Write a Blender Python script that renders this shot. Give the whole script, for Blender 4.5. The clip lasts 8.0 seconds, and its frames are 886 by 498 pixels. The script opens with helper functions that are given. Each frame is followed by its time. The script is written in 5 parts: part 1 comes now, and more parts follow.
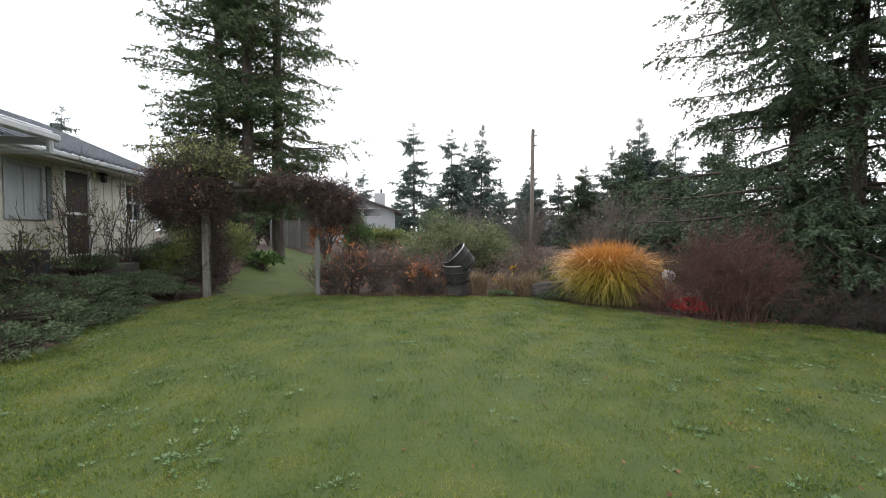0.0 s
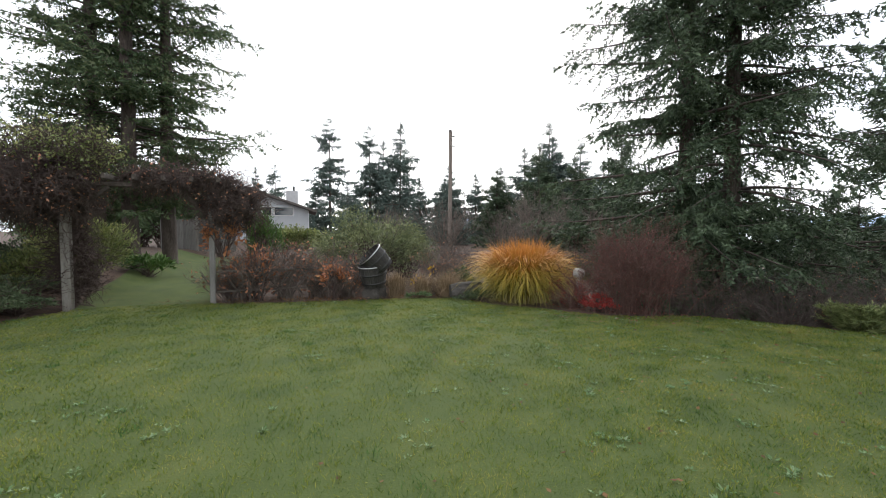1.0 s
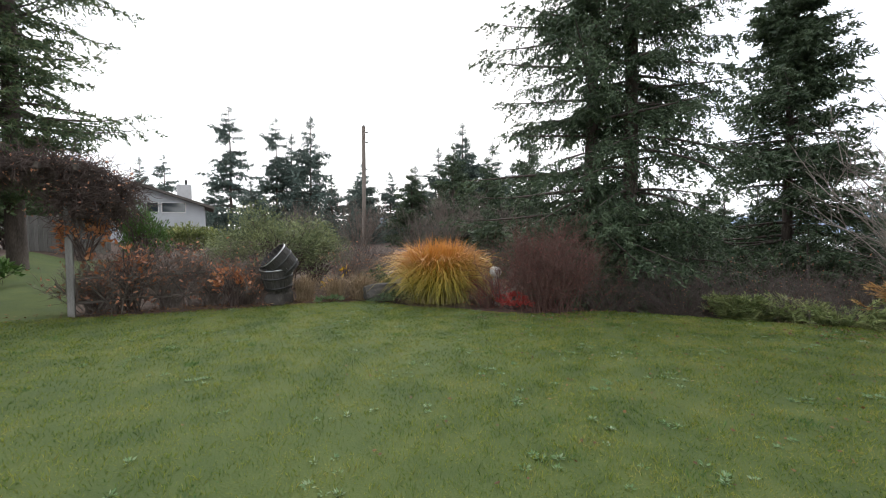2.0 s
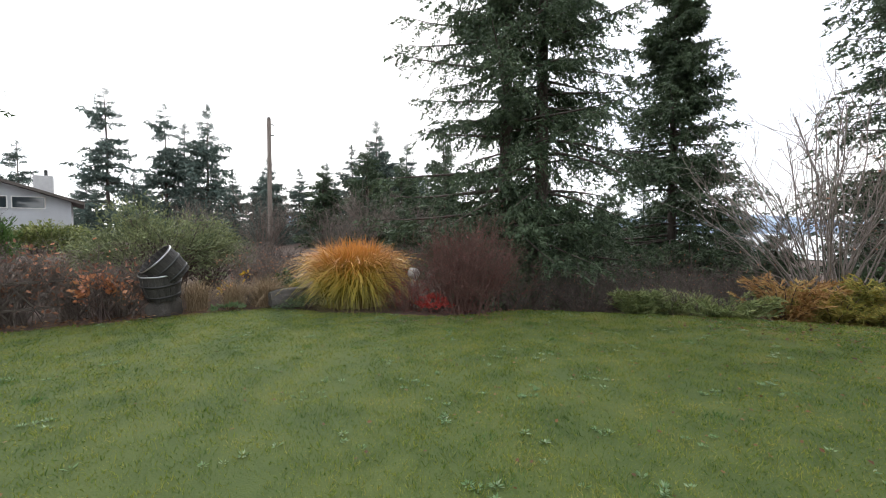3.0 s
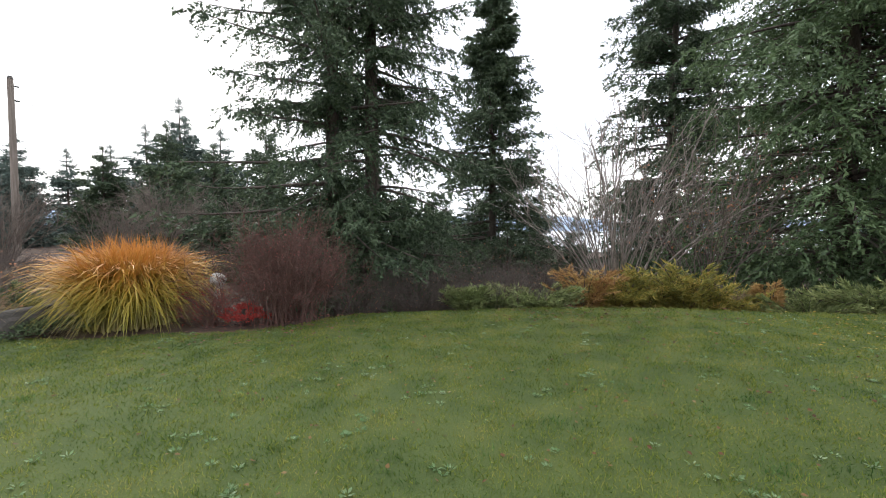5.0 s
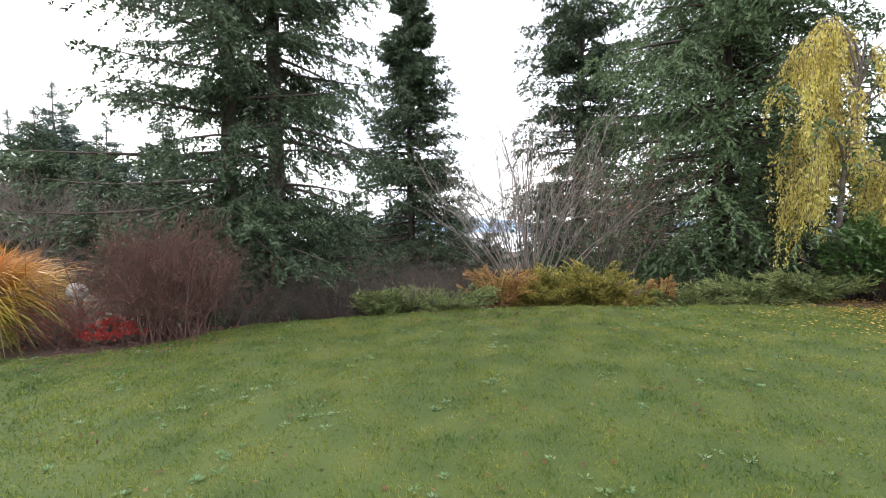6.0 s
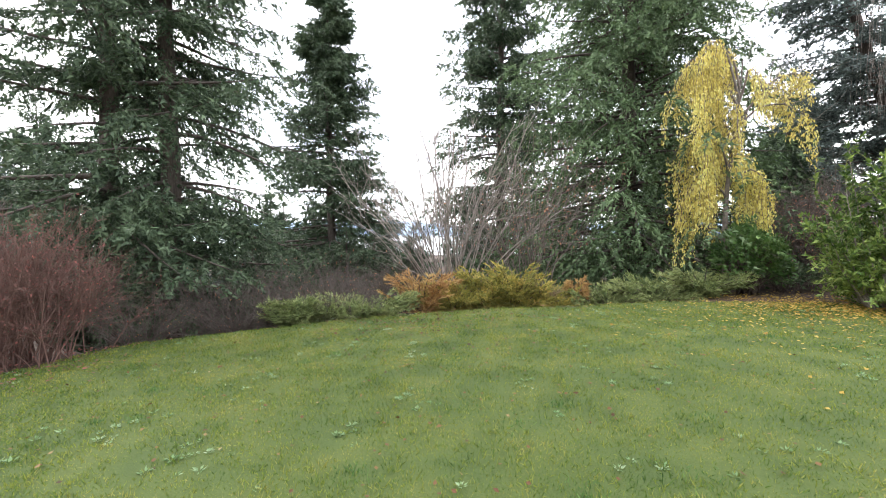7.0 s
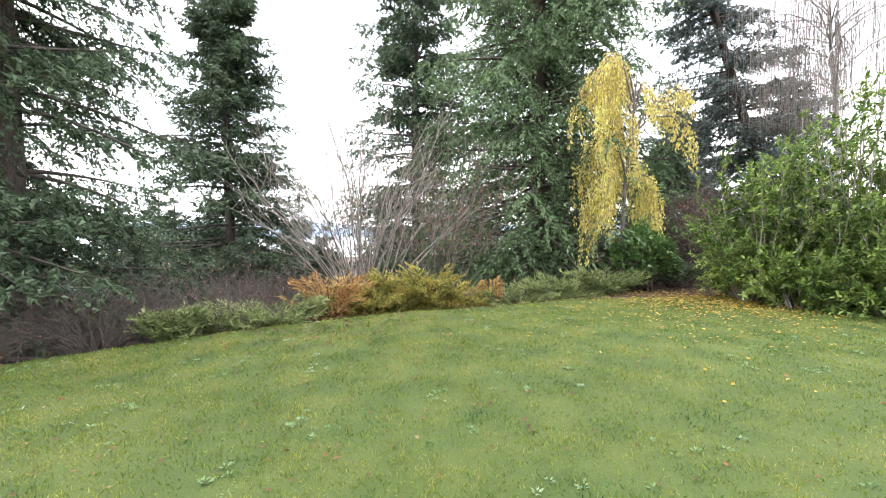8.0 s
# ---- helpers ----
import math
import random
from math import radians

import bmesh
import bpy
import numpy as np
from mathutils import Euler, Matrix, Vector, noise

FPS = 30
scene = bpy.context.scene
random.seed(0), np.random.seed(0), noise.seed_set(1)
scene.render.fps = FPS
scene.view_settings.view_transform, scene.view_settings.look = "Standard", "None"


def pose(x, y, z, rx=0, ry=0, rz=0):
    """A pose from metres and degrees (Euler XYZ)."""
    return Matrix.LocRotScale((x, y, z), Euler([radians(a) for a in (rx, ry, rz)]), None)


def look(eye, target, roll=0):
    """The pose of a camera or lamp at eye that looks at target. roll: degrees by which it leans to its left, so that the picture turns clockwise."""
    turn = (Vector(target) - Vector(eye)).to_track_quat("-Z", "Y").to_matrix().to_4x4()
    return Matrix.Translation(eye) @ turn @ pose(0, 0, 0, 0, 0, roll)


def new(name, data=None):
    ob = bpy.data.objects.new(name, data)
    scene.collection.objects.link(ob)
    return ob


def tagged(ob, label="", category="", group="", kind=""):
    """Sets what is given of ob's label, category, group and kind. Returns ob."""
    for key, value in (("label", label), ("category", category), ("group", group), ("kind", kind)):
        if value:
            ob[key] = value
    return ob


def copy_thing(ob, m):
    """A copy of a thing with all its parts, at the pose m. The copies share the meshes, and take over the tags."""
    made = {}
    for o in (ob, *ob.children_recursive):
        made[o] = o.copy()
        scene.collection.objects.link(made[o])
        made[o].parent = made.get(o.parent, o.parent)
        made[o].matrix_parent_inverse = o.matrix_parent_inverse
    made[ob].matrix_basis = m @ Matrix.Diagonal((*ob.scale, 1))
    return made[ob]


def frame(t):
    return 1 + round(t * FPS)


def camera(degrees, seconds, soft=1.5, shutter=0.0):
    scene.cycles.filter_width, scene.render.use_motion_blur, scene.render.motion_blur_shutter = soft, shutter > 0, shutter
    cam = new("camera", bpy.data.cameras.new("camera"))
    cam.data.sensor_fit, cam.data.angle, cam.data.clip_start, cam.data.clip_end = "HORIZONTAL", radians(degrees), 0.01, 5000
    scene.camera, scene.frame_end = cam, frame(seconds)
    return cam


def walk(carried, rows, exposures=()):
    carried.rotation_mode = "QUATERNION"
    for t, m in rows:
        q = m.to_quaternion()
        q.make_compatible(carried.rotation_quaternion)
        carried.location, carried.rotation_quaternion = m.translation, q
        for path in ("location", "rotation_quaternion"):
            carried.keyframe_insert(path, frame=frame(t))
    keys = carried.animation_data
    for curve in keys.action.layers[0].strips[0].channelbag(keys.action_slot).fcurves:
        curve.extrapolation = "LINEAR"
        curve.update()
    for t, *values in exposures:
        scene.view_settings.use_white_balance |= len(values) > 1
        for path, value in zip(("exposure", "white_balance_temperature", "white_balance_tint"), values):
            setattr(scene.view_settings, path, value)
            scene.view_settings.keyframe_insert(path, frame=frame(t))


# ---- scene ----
cam = camera(93.12, 8.0, 0.8)
PATH = [
    (0.0, pose(-1.639, -1.390, 1.557, 87.49, -0.20, -0.40)),
    (0.5, pose(-1.579, -1.169, 1.561, 87.54, -0.15, -5.50)),
    (1.0, pose(-1.498, -0.920, 1.560, 87.45, -0.05, -11.29)),
    (1.5, pose(-1.437, -0.660, 1.555, 87.28, -0.01, -17.11)),
    (3.0, pose(-1.241, -0.022, 1.550, 87.31, -0.20, -34.52)),
    (3.5, pose(-1.129, 0.186, 1.541, 87.04, -0.21, -40.49)),
    (4.0, pose(-0.958, 0.366, 1.537, 87.00, -0.28, -46.44)),
    (4.5, pose(-0.789, 0.508, 1.530, 87.06, -0.31, -51.68)),
    (6.0, pose(-0.089, 0.403, 1.502, 87.34, 0.05, -66.94)),
    (6.5, pose(0.102, 0.365, 1.493, 87.59, 0.18, -71.60)),
    (7.0, pose(0.292, 0.355, 1.485, 87.82, 0.25, -76.78)),
    (7.5, pose(0.507, 0.342, 1.471, 87.93, 0.22, -82.33)),
    (8.0, pose(0.720, 0.322, 1.457, 87.95, 0.15, -88.02)),
]
EXPOSURES = [(0.0, 0.68), (1.5, 0.66), (3.0, 0.74), (4.5, 0.76), (6.0, 1.3), (7.0, 1.72), (8.0, 2.08)]
walk(cam, PATH, EXPOSURES)

# ---- world and sun: a bright overcast sky ----
world = bpy.data.worlds.new("overcast_sky")
scene.world = world
world.use_nodes = True
wn, wl = world.node_tree.nodes, world.node_tree.links
wn.clear()
w_sky = wn.new("ShaderNodeTexSky")
w_sky.sky_type, w_sky.sun_disc = "NISHITA", False
w_sky.sun_elevation, w_sky.sun_rotation = radians(28), radians(20)
w_coord, w_map, w_noise = wn.new("ShaderNodeTexCoord"), wn.new("ShaderNodeMapping"), wn.new("ShaderNodeTexNoise")
w_map.inputs["Scale"].default_value = (1.0, 1.0, 2.5)
w_noise.inputs["Scale"].default_value, w_noise.inputs["Detail"].default_value = 1.6, 5
w_ramp = wn.new("ShaderNodeValToRGB")
w_ramp.color_ramp.elements[0].position, w_ramp.color_ramp.elements[0].color = 0.3, (0.86, 0.91, 1.0, 1)
w_ramp.color_ramp.elements[1].position, w_ramp.color_ramp.elements[1].color = 0.62, (1.0, 1.0, 1.0, 1)
w_gain = wn.new("ShaderNodeMixRGB")
w_gain.blend_type = "MULTIPLY"
w_gain.inputs[0].default_value, w_gain.inputs[2].default_value = 1.0, (13.0, 13.1, 13.3, 1)
w_mix = wn.new("ShaderNodeMixRGB")
w_mix.inputs[0].default_value = 0.9
w_bg, w_out = wn.new("ShaderNodeBackground"), wn.new("ShaderNodeOutputWorld")
w_bg.inputs["Strength"].default_value = 0.09
wl.new(w_coord.outputs["Generated"], w_map.inputs[0])
wl.new(w_map.outputs[0], w_noise.inputs["Vector"])
wl.new(w_noise.outputs["Fac"], w_ramp.inputs[0])
wl.new(w_ramp.outputs[0], w_gain.inputs[1])
wl.new(w_sky.outputs[0], w_mix.inputs[1])
wl.new(w_gain.outputs[0], w_mix.inputs[2])
wl.new(w_mix.outputs[0], w_bg.inputs["Color"])
wl.new(w_bg.outputs[0], w_out.inputs["Surface"])
sun = new("sun", bpy.data.lights.new("sun", "SUN"))
sun.data.energy, sun.data.angle, sun.data.color = 0.7, radians(25), (1.0, 0.97, 0.92)
sun.matrix_world = look((8, 20, 14), (0, 0, 0))

# ---- materials ----


def ramp_of(nodes, stops):
    r = nodes.new("ShaderNodeValToRGB")
    while len(r.color_ramp.elements) < len(stops):
        r.color_ramp.elements.new(0.5)
    for e, (p, c) in zip(r.color_ramp.elements, stops):
        e.position, e.color = p, (*c, 1)
    return r


def bare(name, rough=0.8, metal=0.0):
    m = bpy.data.materials.new(name)
    m.use_nodes = True
    b = m.node_tree.nodes["Principled BSDF"]
    b.inputs["Roughness"].default_value, b.inputs["Metallic"].default_value = rough, metal
    return m, m.node_tree.nodes, m.node_tree.links, b


def leafy(name, stops, rough=0.55, through_light=0.25, scale=1.2, detail=3):
    """Foliage: each leaf its own tone, drifting slowly over the plant."""
    m, n, l, b = bare(name, rough)
    geo, tc, nz = n.new("ShaderNodeNewGeometry"), n.new("ShaderNodeTexCoord"), n.new("ShaderNodeTexNoise")
    nz.inputs["Scale"].default_value, nz.inputs["Detail"].default_value = scale, detail
    l.new(tc.outputs["Object"], nz.inputs["Vector"])
    mx = n.new("ShaderNodeMath")
    mx.operation = "MULTIPLY_ADD"
    mx.inputs[1].default_value = 0.55
    l.new(geo.outputs["Random Per Island"], mx.inputs[0])
    sc = n.new("ShaderNodeMath")
    sc.operation = "MULTIPLY_ADD"
    sc.inputs[1].default_value, sc.inputs[2].default_value = 1.1, -0.33
    l.new(nz.outputs["Fac"], sc.inputs[0])
    l.new(sc.outputs[0], mx.inputs[2])
    r = ramp_of(n, stops)
    l.new(mx.outputs[0], r.inputs[0])
    l.new(r.outputs[0], b.inputs["Base Color"])
    b.inputs["Specular IOR Level"].default_value = 0.3
    if through_light:
        tr, ms, out = n.new("ShaderNodeBsdfTranslucent"), n.new("ShaderNodeMixShader"), n["Material Output"]
        l.new(r.outputs[0], tr.inputs["Color"])
        ms.inputs[0].default_value = through_light
        l.new(b.outputs[0], ms.inputs[1])
        l.new(tr.outputs[0], ms.inputs[2])
        l.new(ms.outputs[0], out.inputs["Surface"])
    return m


def rough_stuff(name, stops, scale=6.0, detail=8, rough=0.85, bump=0.3, stretch=(1, 1, 1), metal=0.0, fine=40.0, per_object=0.0):
    """Two scales of noise in colour, with relief."""
    m, n, l, b = bare(name, rough, metal)
    tc, mp = n.new("ShaderNodeTexCoord"), n.new("ShaderNodeMapping")
    mp.inputs["Scale"].default_value = stretch
    l.new(tc.outputs["Object"], mp.inputs[0])
    a, f = n.new("ShaderNodeTexNoise"), n.new("ShaderNodeTexNoise")
    a.inputs["Scale"].default_value, a.inputs["Detail"].default_value = scale, detail
    f.inputs["Scale"].default_value, f.inputs["Detail"].default_value = fine, 4
    l.new(mp.outputs[0], a.inputs["Vector"])
    l.new(mp.outputs[0], f.inputs["Vector"])
    ad = n.new("ShaderNodeMixRGB")
    ad.inputs[0].default_value = 0.4
    l.new(a.outputs["Fac"], ad.inputs[1])
    l.new(f.outputs["Fac"], ad.inputs[2])
    src = ad.outputs[0]
    if per_object:
        oi, ma = n.new("ShaderNodeObjectInfo"), n.new("ShaderNodeMath")
        ma.operation = "MULTIPLY_ADD"
        ma.inputs[1].default_value = per_object
        l.new(oi.outputs["Random"], ma.inputs[0])
        l.new(src, ma.inputs[2])
        src = ma.outputs[0]
    r = ramp_of(n, stops)
    l.new(src, r.inputs[0])
    l.new(r.outputs[0], b.inputs["Base Color"])
    bp = n.new("ShaderNodeBump")
    bp.inputs["Strength"].default_value, bp.inputs["Distance"].default_value = bump, 0.02
    l.new(ad.outputs[0], bp.inputs["Height"])
    l.new(bp.outputs[0], b.inputs["Normal"])
    return m


M_TURF = rough_stuff("turf", [(0.3, (0.04, 0.066, 0.014)), (0.44, (0.055, 0.082, 0.016)), (0.56, (0.072, 0.098, 0.019)), (0.7, (0.097, 0.114, 0.026))], 1.6, 14, 0.95, 1.0, fine=70)
M_BLADE = leafy("grass_blade", [(0.06, (0.037, 0.083, 0.018)), (0.34, (0.1, 0.159, 0.028)), (0.62, (0.233, 0.262, 0.043)), (0.95, (0.392, 0.339, 0.123))], 0.7, 0.4, 1.6, 7)
M_TUFT = leafy("coarse_grass", [(0.1, (0.048, 0.109, 0.031)), (0.5, (0.085, 0.174, 0.048)), (0.95, (0.187, 0.29, 0.084))], 0.55, 0.3, 1.5)
M_WEED = leafy("clover", [(0.1, (0.098, 0.192, 0.068)), (0.6, (0.196, 0.289, 0.138)), (0.95, (0.391, 0.445, 0.31))], 0.5, 0.2)
M_SOIL = rough_stuff("bark_mulch", [(0.3, (0.026, 0.017, 0.013)), (0.5, (0.072, 0.043, 0.031)), (0.7, (0.137, 0.086, 0.06))], 3.0, 10, 0.95, 1.0, fine=30)
M_FALLEN = leafy("fallen_leaf", [(0.1, (0.048, 0.024, 0.015)), (0.45, (0.136, 0.06, 0.03)), (0.75, (0.216, 0.12, 0.051)), (0.95, (0.32, 0.24, 0.136))], 0.7, 0.1)
M_FALLEN_Y = leafy("fallen_birch_leaf", [(0.1, (0.2, 0.12, 0.03)), (0.5, (0.42, 0.27, 0.05)), (0.95, (0.55, 0.4, 0.12))], 0.6, 0.15)
M_BARK = rough_stuff("conifer_bark", [(0.3, (0.029, 0.023, 0.019)), (0.5, (0.078, 0.061, 0.052)), (0.72, (0.143, 0.117, 0.098))], 5.0, 8, 0.95, 0.9, (1, 1, 0.25))
M_BRUSH = rough_stuff("brushwood", [(0.3, (0.048, 0.038, 0.033)), (0.5, (0.106, 0.084, 0.074)), (0.75, (0.183, 0.153, 0.132))], 6.0, 5, 0.9, 0.3)
M_TWIG = rough_stuff("grey_twig", [(0.3, (0.075, 0.06, 0.052)), (0.5, (0.164, 0.133, 0.114)), (0.75, (0.277, 0.24, 0.209))], 6.0, 5, 0.9, 0.3)
M_STEM = rough_stuff("hazel_stem", [(0.3, (0.113, 0.095, 0.085)), (0.5, (0.226, 0.192, 0.168)), (0.75, (0.427, 0.371, 0.337))], 6.0, 5, 0.85, 0.3)
M_TWIG_DARK = rough_stuff("vine_twig", [(0.3, (0.035, 0.024, 0.022)), (0.5, (0.083, 0.058, 0.051)), (0.75, (0.166, 0.124, 0.103))], 6.0, 5, 0.9, 0.3)
M_TWIG_RED = rough_stuff("barberry_twig", [(0.3, (0.068, 0.038, 0.032)), (0.5, (0.136, 0.073, 0.06)), (0.75, (0.221, 0.132, 0.107))], 6.0, 5, 0.9, 0.3)
M_NEEDLE_CEDAR = leafy("cedar_spray", [(0.1, (0.038, 0.062, 0.03)), (0.5, (0.072, 0.114, 0.05)), (0.9, (0.155, 0.176, 0.083))], 0.6, 0.2)
M_NEEDLE_FIR = leafy("fir_needle", [(0.1, (0.028, 0.048, 0.027)), (0.5, (0.061, 0.093, 0.05)), (0.9, (0.123, 0.168, 0.093))], 0.55, 0.15)
M_NEEDLE_SPRUCE = leafy("spruce_needle", [(0.1, (0.047, 0.076, 0.036)), (0.5, (0.096, 0.15, 0.067)), (0.9, (0.184, 0.254, 0.124))], 0.55, 0.18)
M_NEEDLE_BLUE = leafy("blue_spruce_needle", [(0.1, (0.042, 0.06, 0.054)), (0.5, (0.098, 0.128, 0.117)), (0.9, (0.195, 0.24, 0.225))], 0.55, 0.15)
# paler, greyer needles: the haze of distance is put into their colour
M_NEEDLE_HAZE = leafy("haze_tinted_needle", [(0.1, (0.05, 0.078, 0.069)), (0.5, (0.087, 0.123, 0.106)), (0.9, (0.136, 0.177, 0.152))], 0.7, 0.1)
M_WEEP = leafy("birch_leaf", [(0.05, (0.403, 0.32, 0.1)), (0.45, (0.698, 0.582, 0.162)), (0.8, (0.85, 0.785, 0.303)), (1.0, (0.603, 0.654, 0.243))], 0.5, 0.4)
M_BIRCH = rough_stuff("birch_bark", [(0.35, (0.12, 0.1, 0.09)), (0.5, (0.35, 0.33, 0.3)), (0.7, (0.55, 0.53, 0.5))], 4.0, 6, 0.7, 0.4, (1, 1, 3))
M_LAUREL = leafy("laurel_leaf", [(0.02, (0.023, 0.053, 0.013)), (0.4, (0.097, 0.163, 0.038)), (0.75, (0.263, 0.348, 0.085)), (1.0, (0.402, 0.454, 0.142))], 0.35, 0.35, 0.8)
M_IVY = leafy("ivy_leaf", [(0.1, (0.038, 0.087, 0.023)), (0.5, (0.082, 0.158, 0.041)), (0.95, (0.153, 0.218, 0.07))], 0.4, 0.2)
M_RHODO = leafy("rhododendron_leaf", [(0.1, (0.095, 0.126, 0.047)), (0.5, (0.21, 0.252, 0.084)), (0.95, (0.4, 0.389, 0.157))], 0.5, 0.2)
M_COVER = leafy("groundcover_leaf", [(0.1, (0.042, 0.063, 0.036)), (0.5, (0.095, 0.137, 0.071)), (0.95, (0.189, 0.231, 0.126))], 0.6, 0.15)
M_OLIVE = leafy("olive_leaf", [(0.1, (0.089, 0.111, 0.055)), (0.5, (0.188, 0.221, 0.108)), (0.95, (0.332, 0.365, 0.184))], 0.6, 0.2)
M_BARBERRY = leafy("barberry_leaf", [(0.1, (0.095, 0.05, 0.047)), (0.5, (0.19, 0.081, 0.071)), (0.85, (0.316, 0.107, 0.09)), (1.0, (0.475, 0.127, 0.09))], 0.6, 0.2)
M_SCARLET = leafy("scarlet_leaf", [(0.1, (0.3, 0.03, 0.03)), (0.5, (0.48, 0.05, 0.045)), (0.95, (0.6, 0.12, 0.08))], 0.5, 0.3)
M_HYDRANGEA = leafy("dried_hydrangea_leaf", [(0.1, (0.171, 0.084, 0.062)), (0.5, (0.386, 0.193, 0.124)), (0.85, (0.676, 0.315, 0.173)), (1.0, (0.85, 0.579, 0.37))], 0.7, 0.2)
M_ORANGE = leafy("orange_leaf", [(0.1, (0.293, 0.153, 0.059)), (0.5, (0.488, 0.289, 0.119)), (0.95, (0.586, 0.489, 0.198))], 0.6, 0.3)
M_RUSSET = leafy("russet_leaf", [(0.1, (0.26, 0.1, 0.05)), (0.5, (0.5, 0.2, 0.09)), (0.95, (0.68, 0.38, 0.18))], 0.6, 0.3)
M_CYPRESS = leafy("golden_cypress_spray", [(0.05, (0.133, 0.143, 0.048)), (0.45, (0.303, 0.302, 0.072)), (0.75, (0.569, 0.437, 0.12)), (1.0, (0.746, 0.47, 0.144))], 0.6, 0.25, 1.6)
M_JUNIPER = leafy("juniper_spray", [(0.1, (0.1, 0.141, 0.053)), (0.5, (0.235, 0.282, 0.11)), (0.95, (0.452, 0.476, 0.206))], 0.6, 0.2)
M_TAN = leafy("dry_grass", [(0.1, (0.2, 0.138, 0.081)), (0.5, (0.338, 0.25, 0.156)), (0.95, (0.475, 0.375, 0.25))], 0.7, 0.25)
M_YELLOW = leafy("yellow_leaf", [(0.1, (0.5, 0.3, 0.03)), (0.9, (0.65, 0.42, 0.06))], 0.5, 0.3)
M_ROCK = rough_stuff("grey_rock", [(0.3, (0.026, 0.024, 0.022)), (0.5, (0.066, 0.06, 0.054)), (0.7, (0.119, 0.11, 0.099))], 4.0, 10, 0.9, 0.9)
M_STATUE = rough_stuff("pale_stone", [(0.3, (0.25, 0.24, 0.22)), (0.5, (0.45, 0.44, 0.42)), (0.7, (0.6, 0.59, 0.56))], 6.0, 8, 0.85, 0.5)
M_POST = rough_stuff("weathered_timber", [(0.3, (0.108, 0.096, 0.084)), (0.5, (0.24, 0.222, 0.198)), (0.72, (0.36, 0.342, 0.312))], 5.0, 8, 0.9, 0.6, (3, 3, 0.3))
M_BEAM = rough_stuff("dark_timber", [(0.3, (0.035, 0.028, 0.024)), (0.5, (0.084, 0.07, 0.059)), (0.72, (0.154, 0.126, 0.105))], 5.0, 8, 0.9, 0.6, (0.5, 3, 3))
M_FENCE = rough_stuff("fence_board", [(0.3, (0.09, 0.085, 0.08)), (0.5, (0.17, 0.165, 0.155)), (0.72, (0.26, 0.25, 0.24))], 4.0, 8, 0.9, 0.5, (3, 3, 0.4), per_object=0.15)
M_STAVE = rough_stuff("barrel_stave", [(0.3, (0.017, 0.015, 0.015)), (0.5, (0.041, 0.039, 0.036)), (0.72, (0.083, 0.077, 0.072))], 5.0, 8, 0.85, 0.6, (3, 3, 0.4), per_object=0.12)
M_HOOP = rough_stuff("galvanised_hoop", [(0.3, (0.35, 0.35, 0.36)), (0.7, (0.6, 0.6, 0.62))], 8.0, 4, 0.4, 0.2, metal=0.8)
M_SIDING = rough_stuff("cream_siding", [(0.3, (0.493, 0.464, 0.394)), (0.5, (0.592, 0.562, 0.493)), (0.7, (0.646, 0.621, 0.553))], 1.5, 8, 0.7, 0.15)
M_WHITE = rough_stuff("white_trim_paint", [(0.3, (0.68, 0.68, 0.67)), (0.7, (0.8, 0.8, 0.79))], 3.0, 6, 0.5, 0.1)
M_ROOF = rough_stuff("grey_metal_roof", [(0.3, (0.484, 0.522, 0.563)), (0.7, (0.745, 0.782, 0.818))], 1.5, 6, 0.35, 0.08, metal=0.35)
# seams darker than the pans: the shadow beside each is painted in
M_SEAM_SHADE = rough_stuff("shade_dark_seam", [(0.3, (0.088, 0.097, 0.114)), (0.7, (0.15, 0.158, 0.176))], 1.5, 6, 0.5, 0.08, metal=0.3)
M_GUTTER = rough_stuff("grey_gutter", [(0.3, (0.3, 0.31, 0.32)), (0.7, (0.45, 0.46, 0.47))], 3.0, 6, 0.45, 0.1)
M_DARK = rough_stuff("dark_screen", [(0.3, (0.025, 0.014, 0.014)), (0.7, (0.045, 0.022, 0.02))], 5.0, 4, 0.5, 0.1)
M_BLACK = rough_stuff("black_iron", [(0.3, (0.01, 0.01, 0.01)), (0.7, (0.03, 0.03, 0.03))], 6.0, 4, 0.5, 0.2)
M_BOX = rough_stuff("dark_plastic_box", [(0.3, (0.012, 0.013, 0.015)), (0.7, (0.03, 0.032, 0.035))], 6.0, 4, 0.6, 0.2)
M_SHUTTER = rough_stuff("grey_shutter", [(0.3, (0.1, 0.12, 0.13)), (0.7, (0.17, 0.19, 0.2))], 3.0, 6, 0.6, 0.2)
M_INSIDE = rough_stuff("pale_curtain", [(0.3, (0.3, 0.33, 0.34)), (0.7, (0.45, 0.48, 0.5))], 2.0, 4, 0.9, 0.2, (6, 6, 0.5))
M_GREYSIDE = rough_stuff("pale_grey_siding", [(0.3, (0.42, 0.44, 0.47)), (0.7, (0.54, 0.56, 0.59))], 1.0, 6, 0.75, 0.15)
M_SHINGLE = rough_stuff("brown_shingle", [(0.3, (0.07, 0.06, 0.055)), (0.7, (0.14, 0.125, 0.11))], 3.0, 8, 0.9, 0.6)
M_CHIMNEY = rough_stuff("painted_chimney", [(0.3, (0.42, 0.42, 0.43)), (0.7, (0.55, 0.55, 0.56))], 4.0, 8, 0.85, 0.4)
M_POLE = rough_stuff("utility_pole_wood", [(0.3, (0.112, 0.09, 0.075)), (0.5, (0.2, 0.168, 0.144)), (0.72, (0.3, 0.258, 0.23))], 3.0, 8, 0.9, 0.5, (4, 4, 0.2))
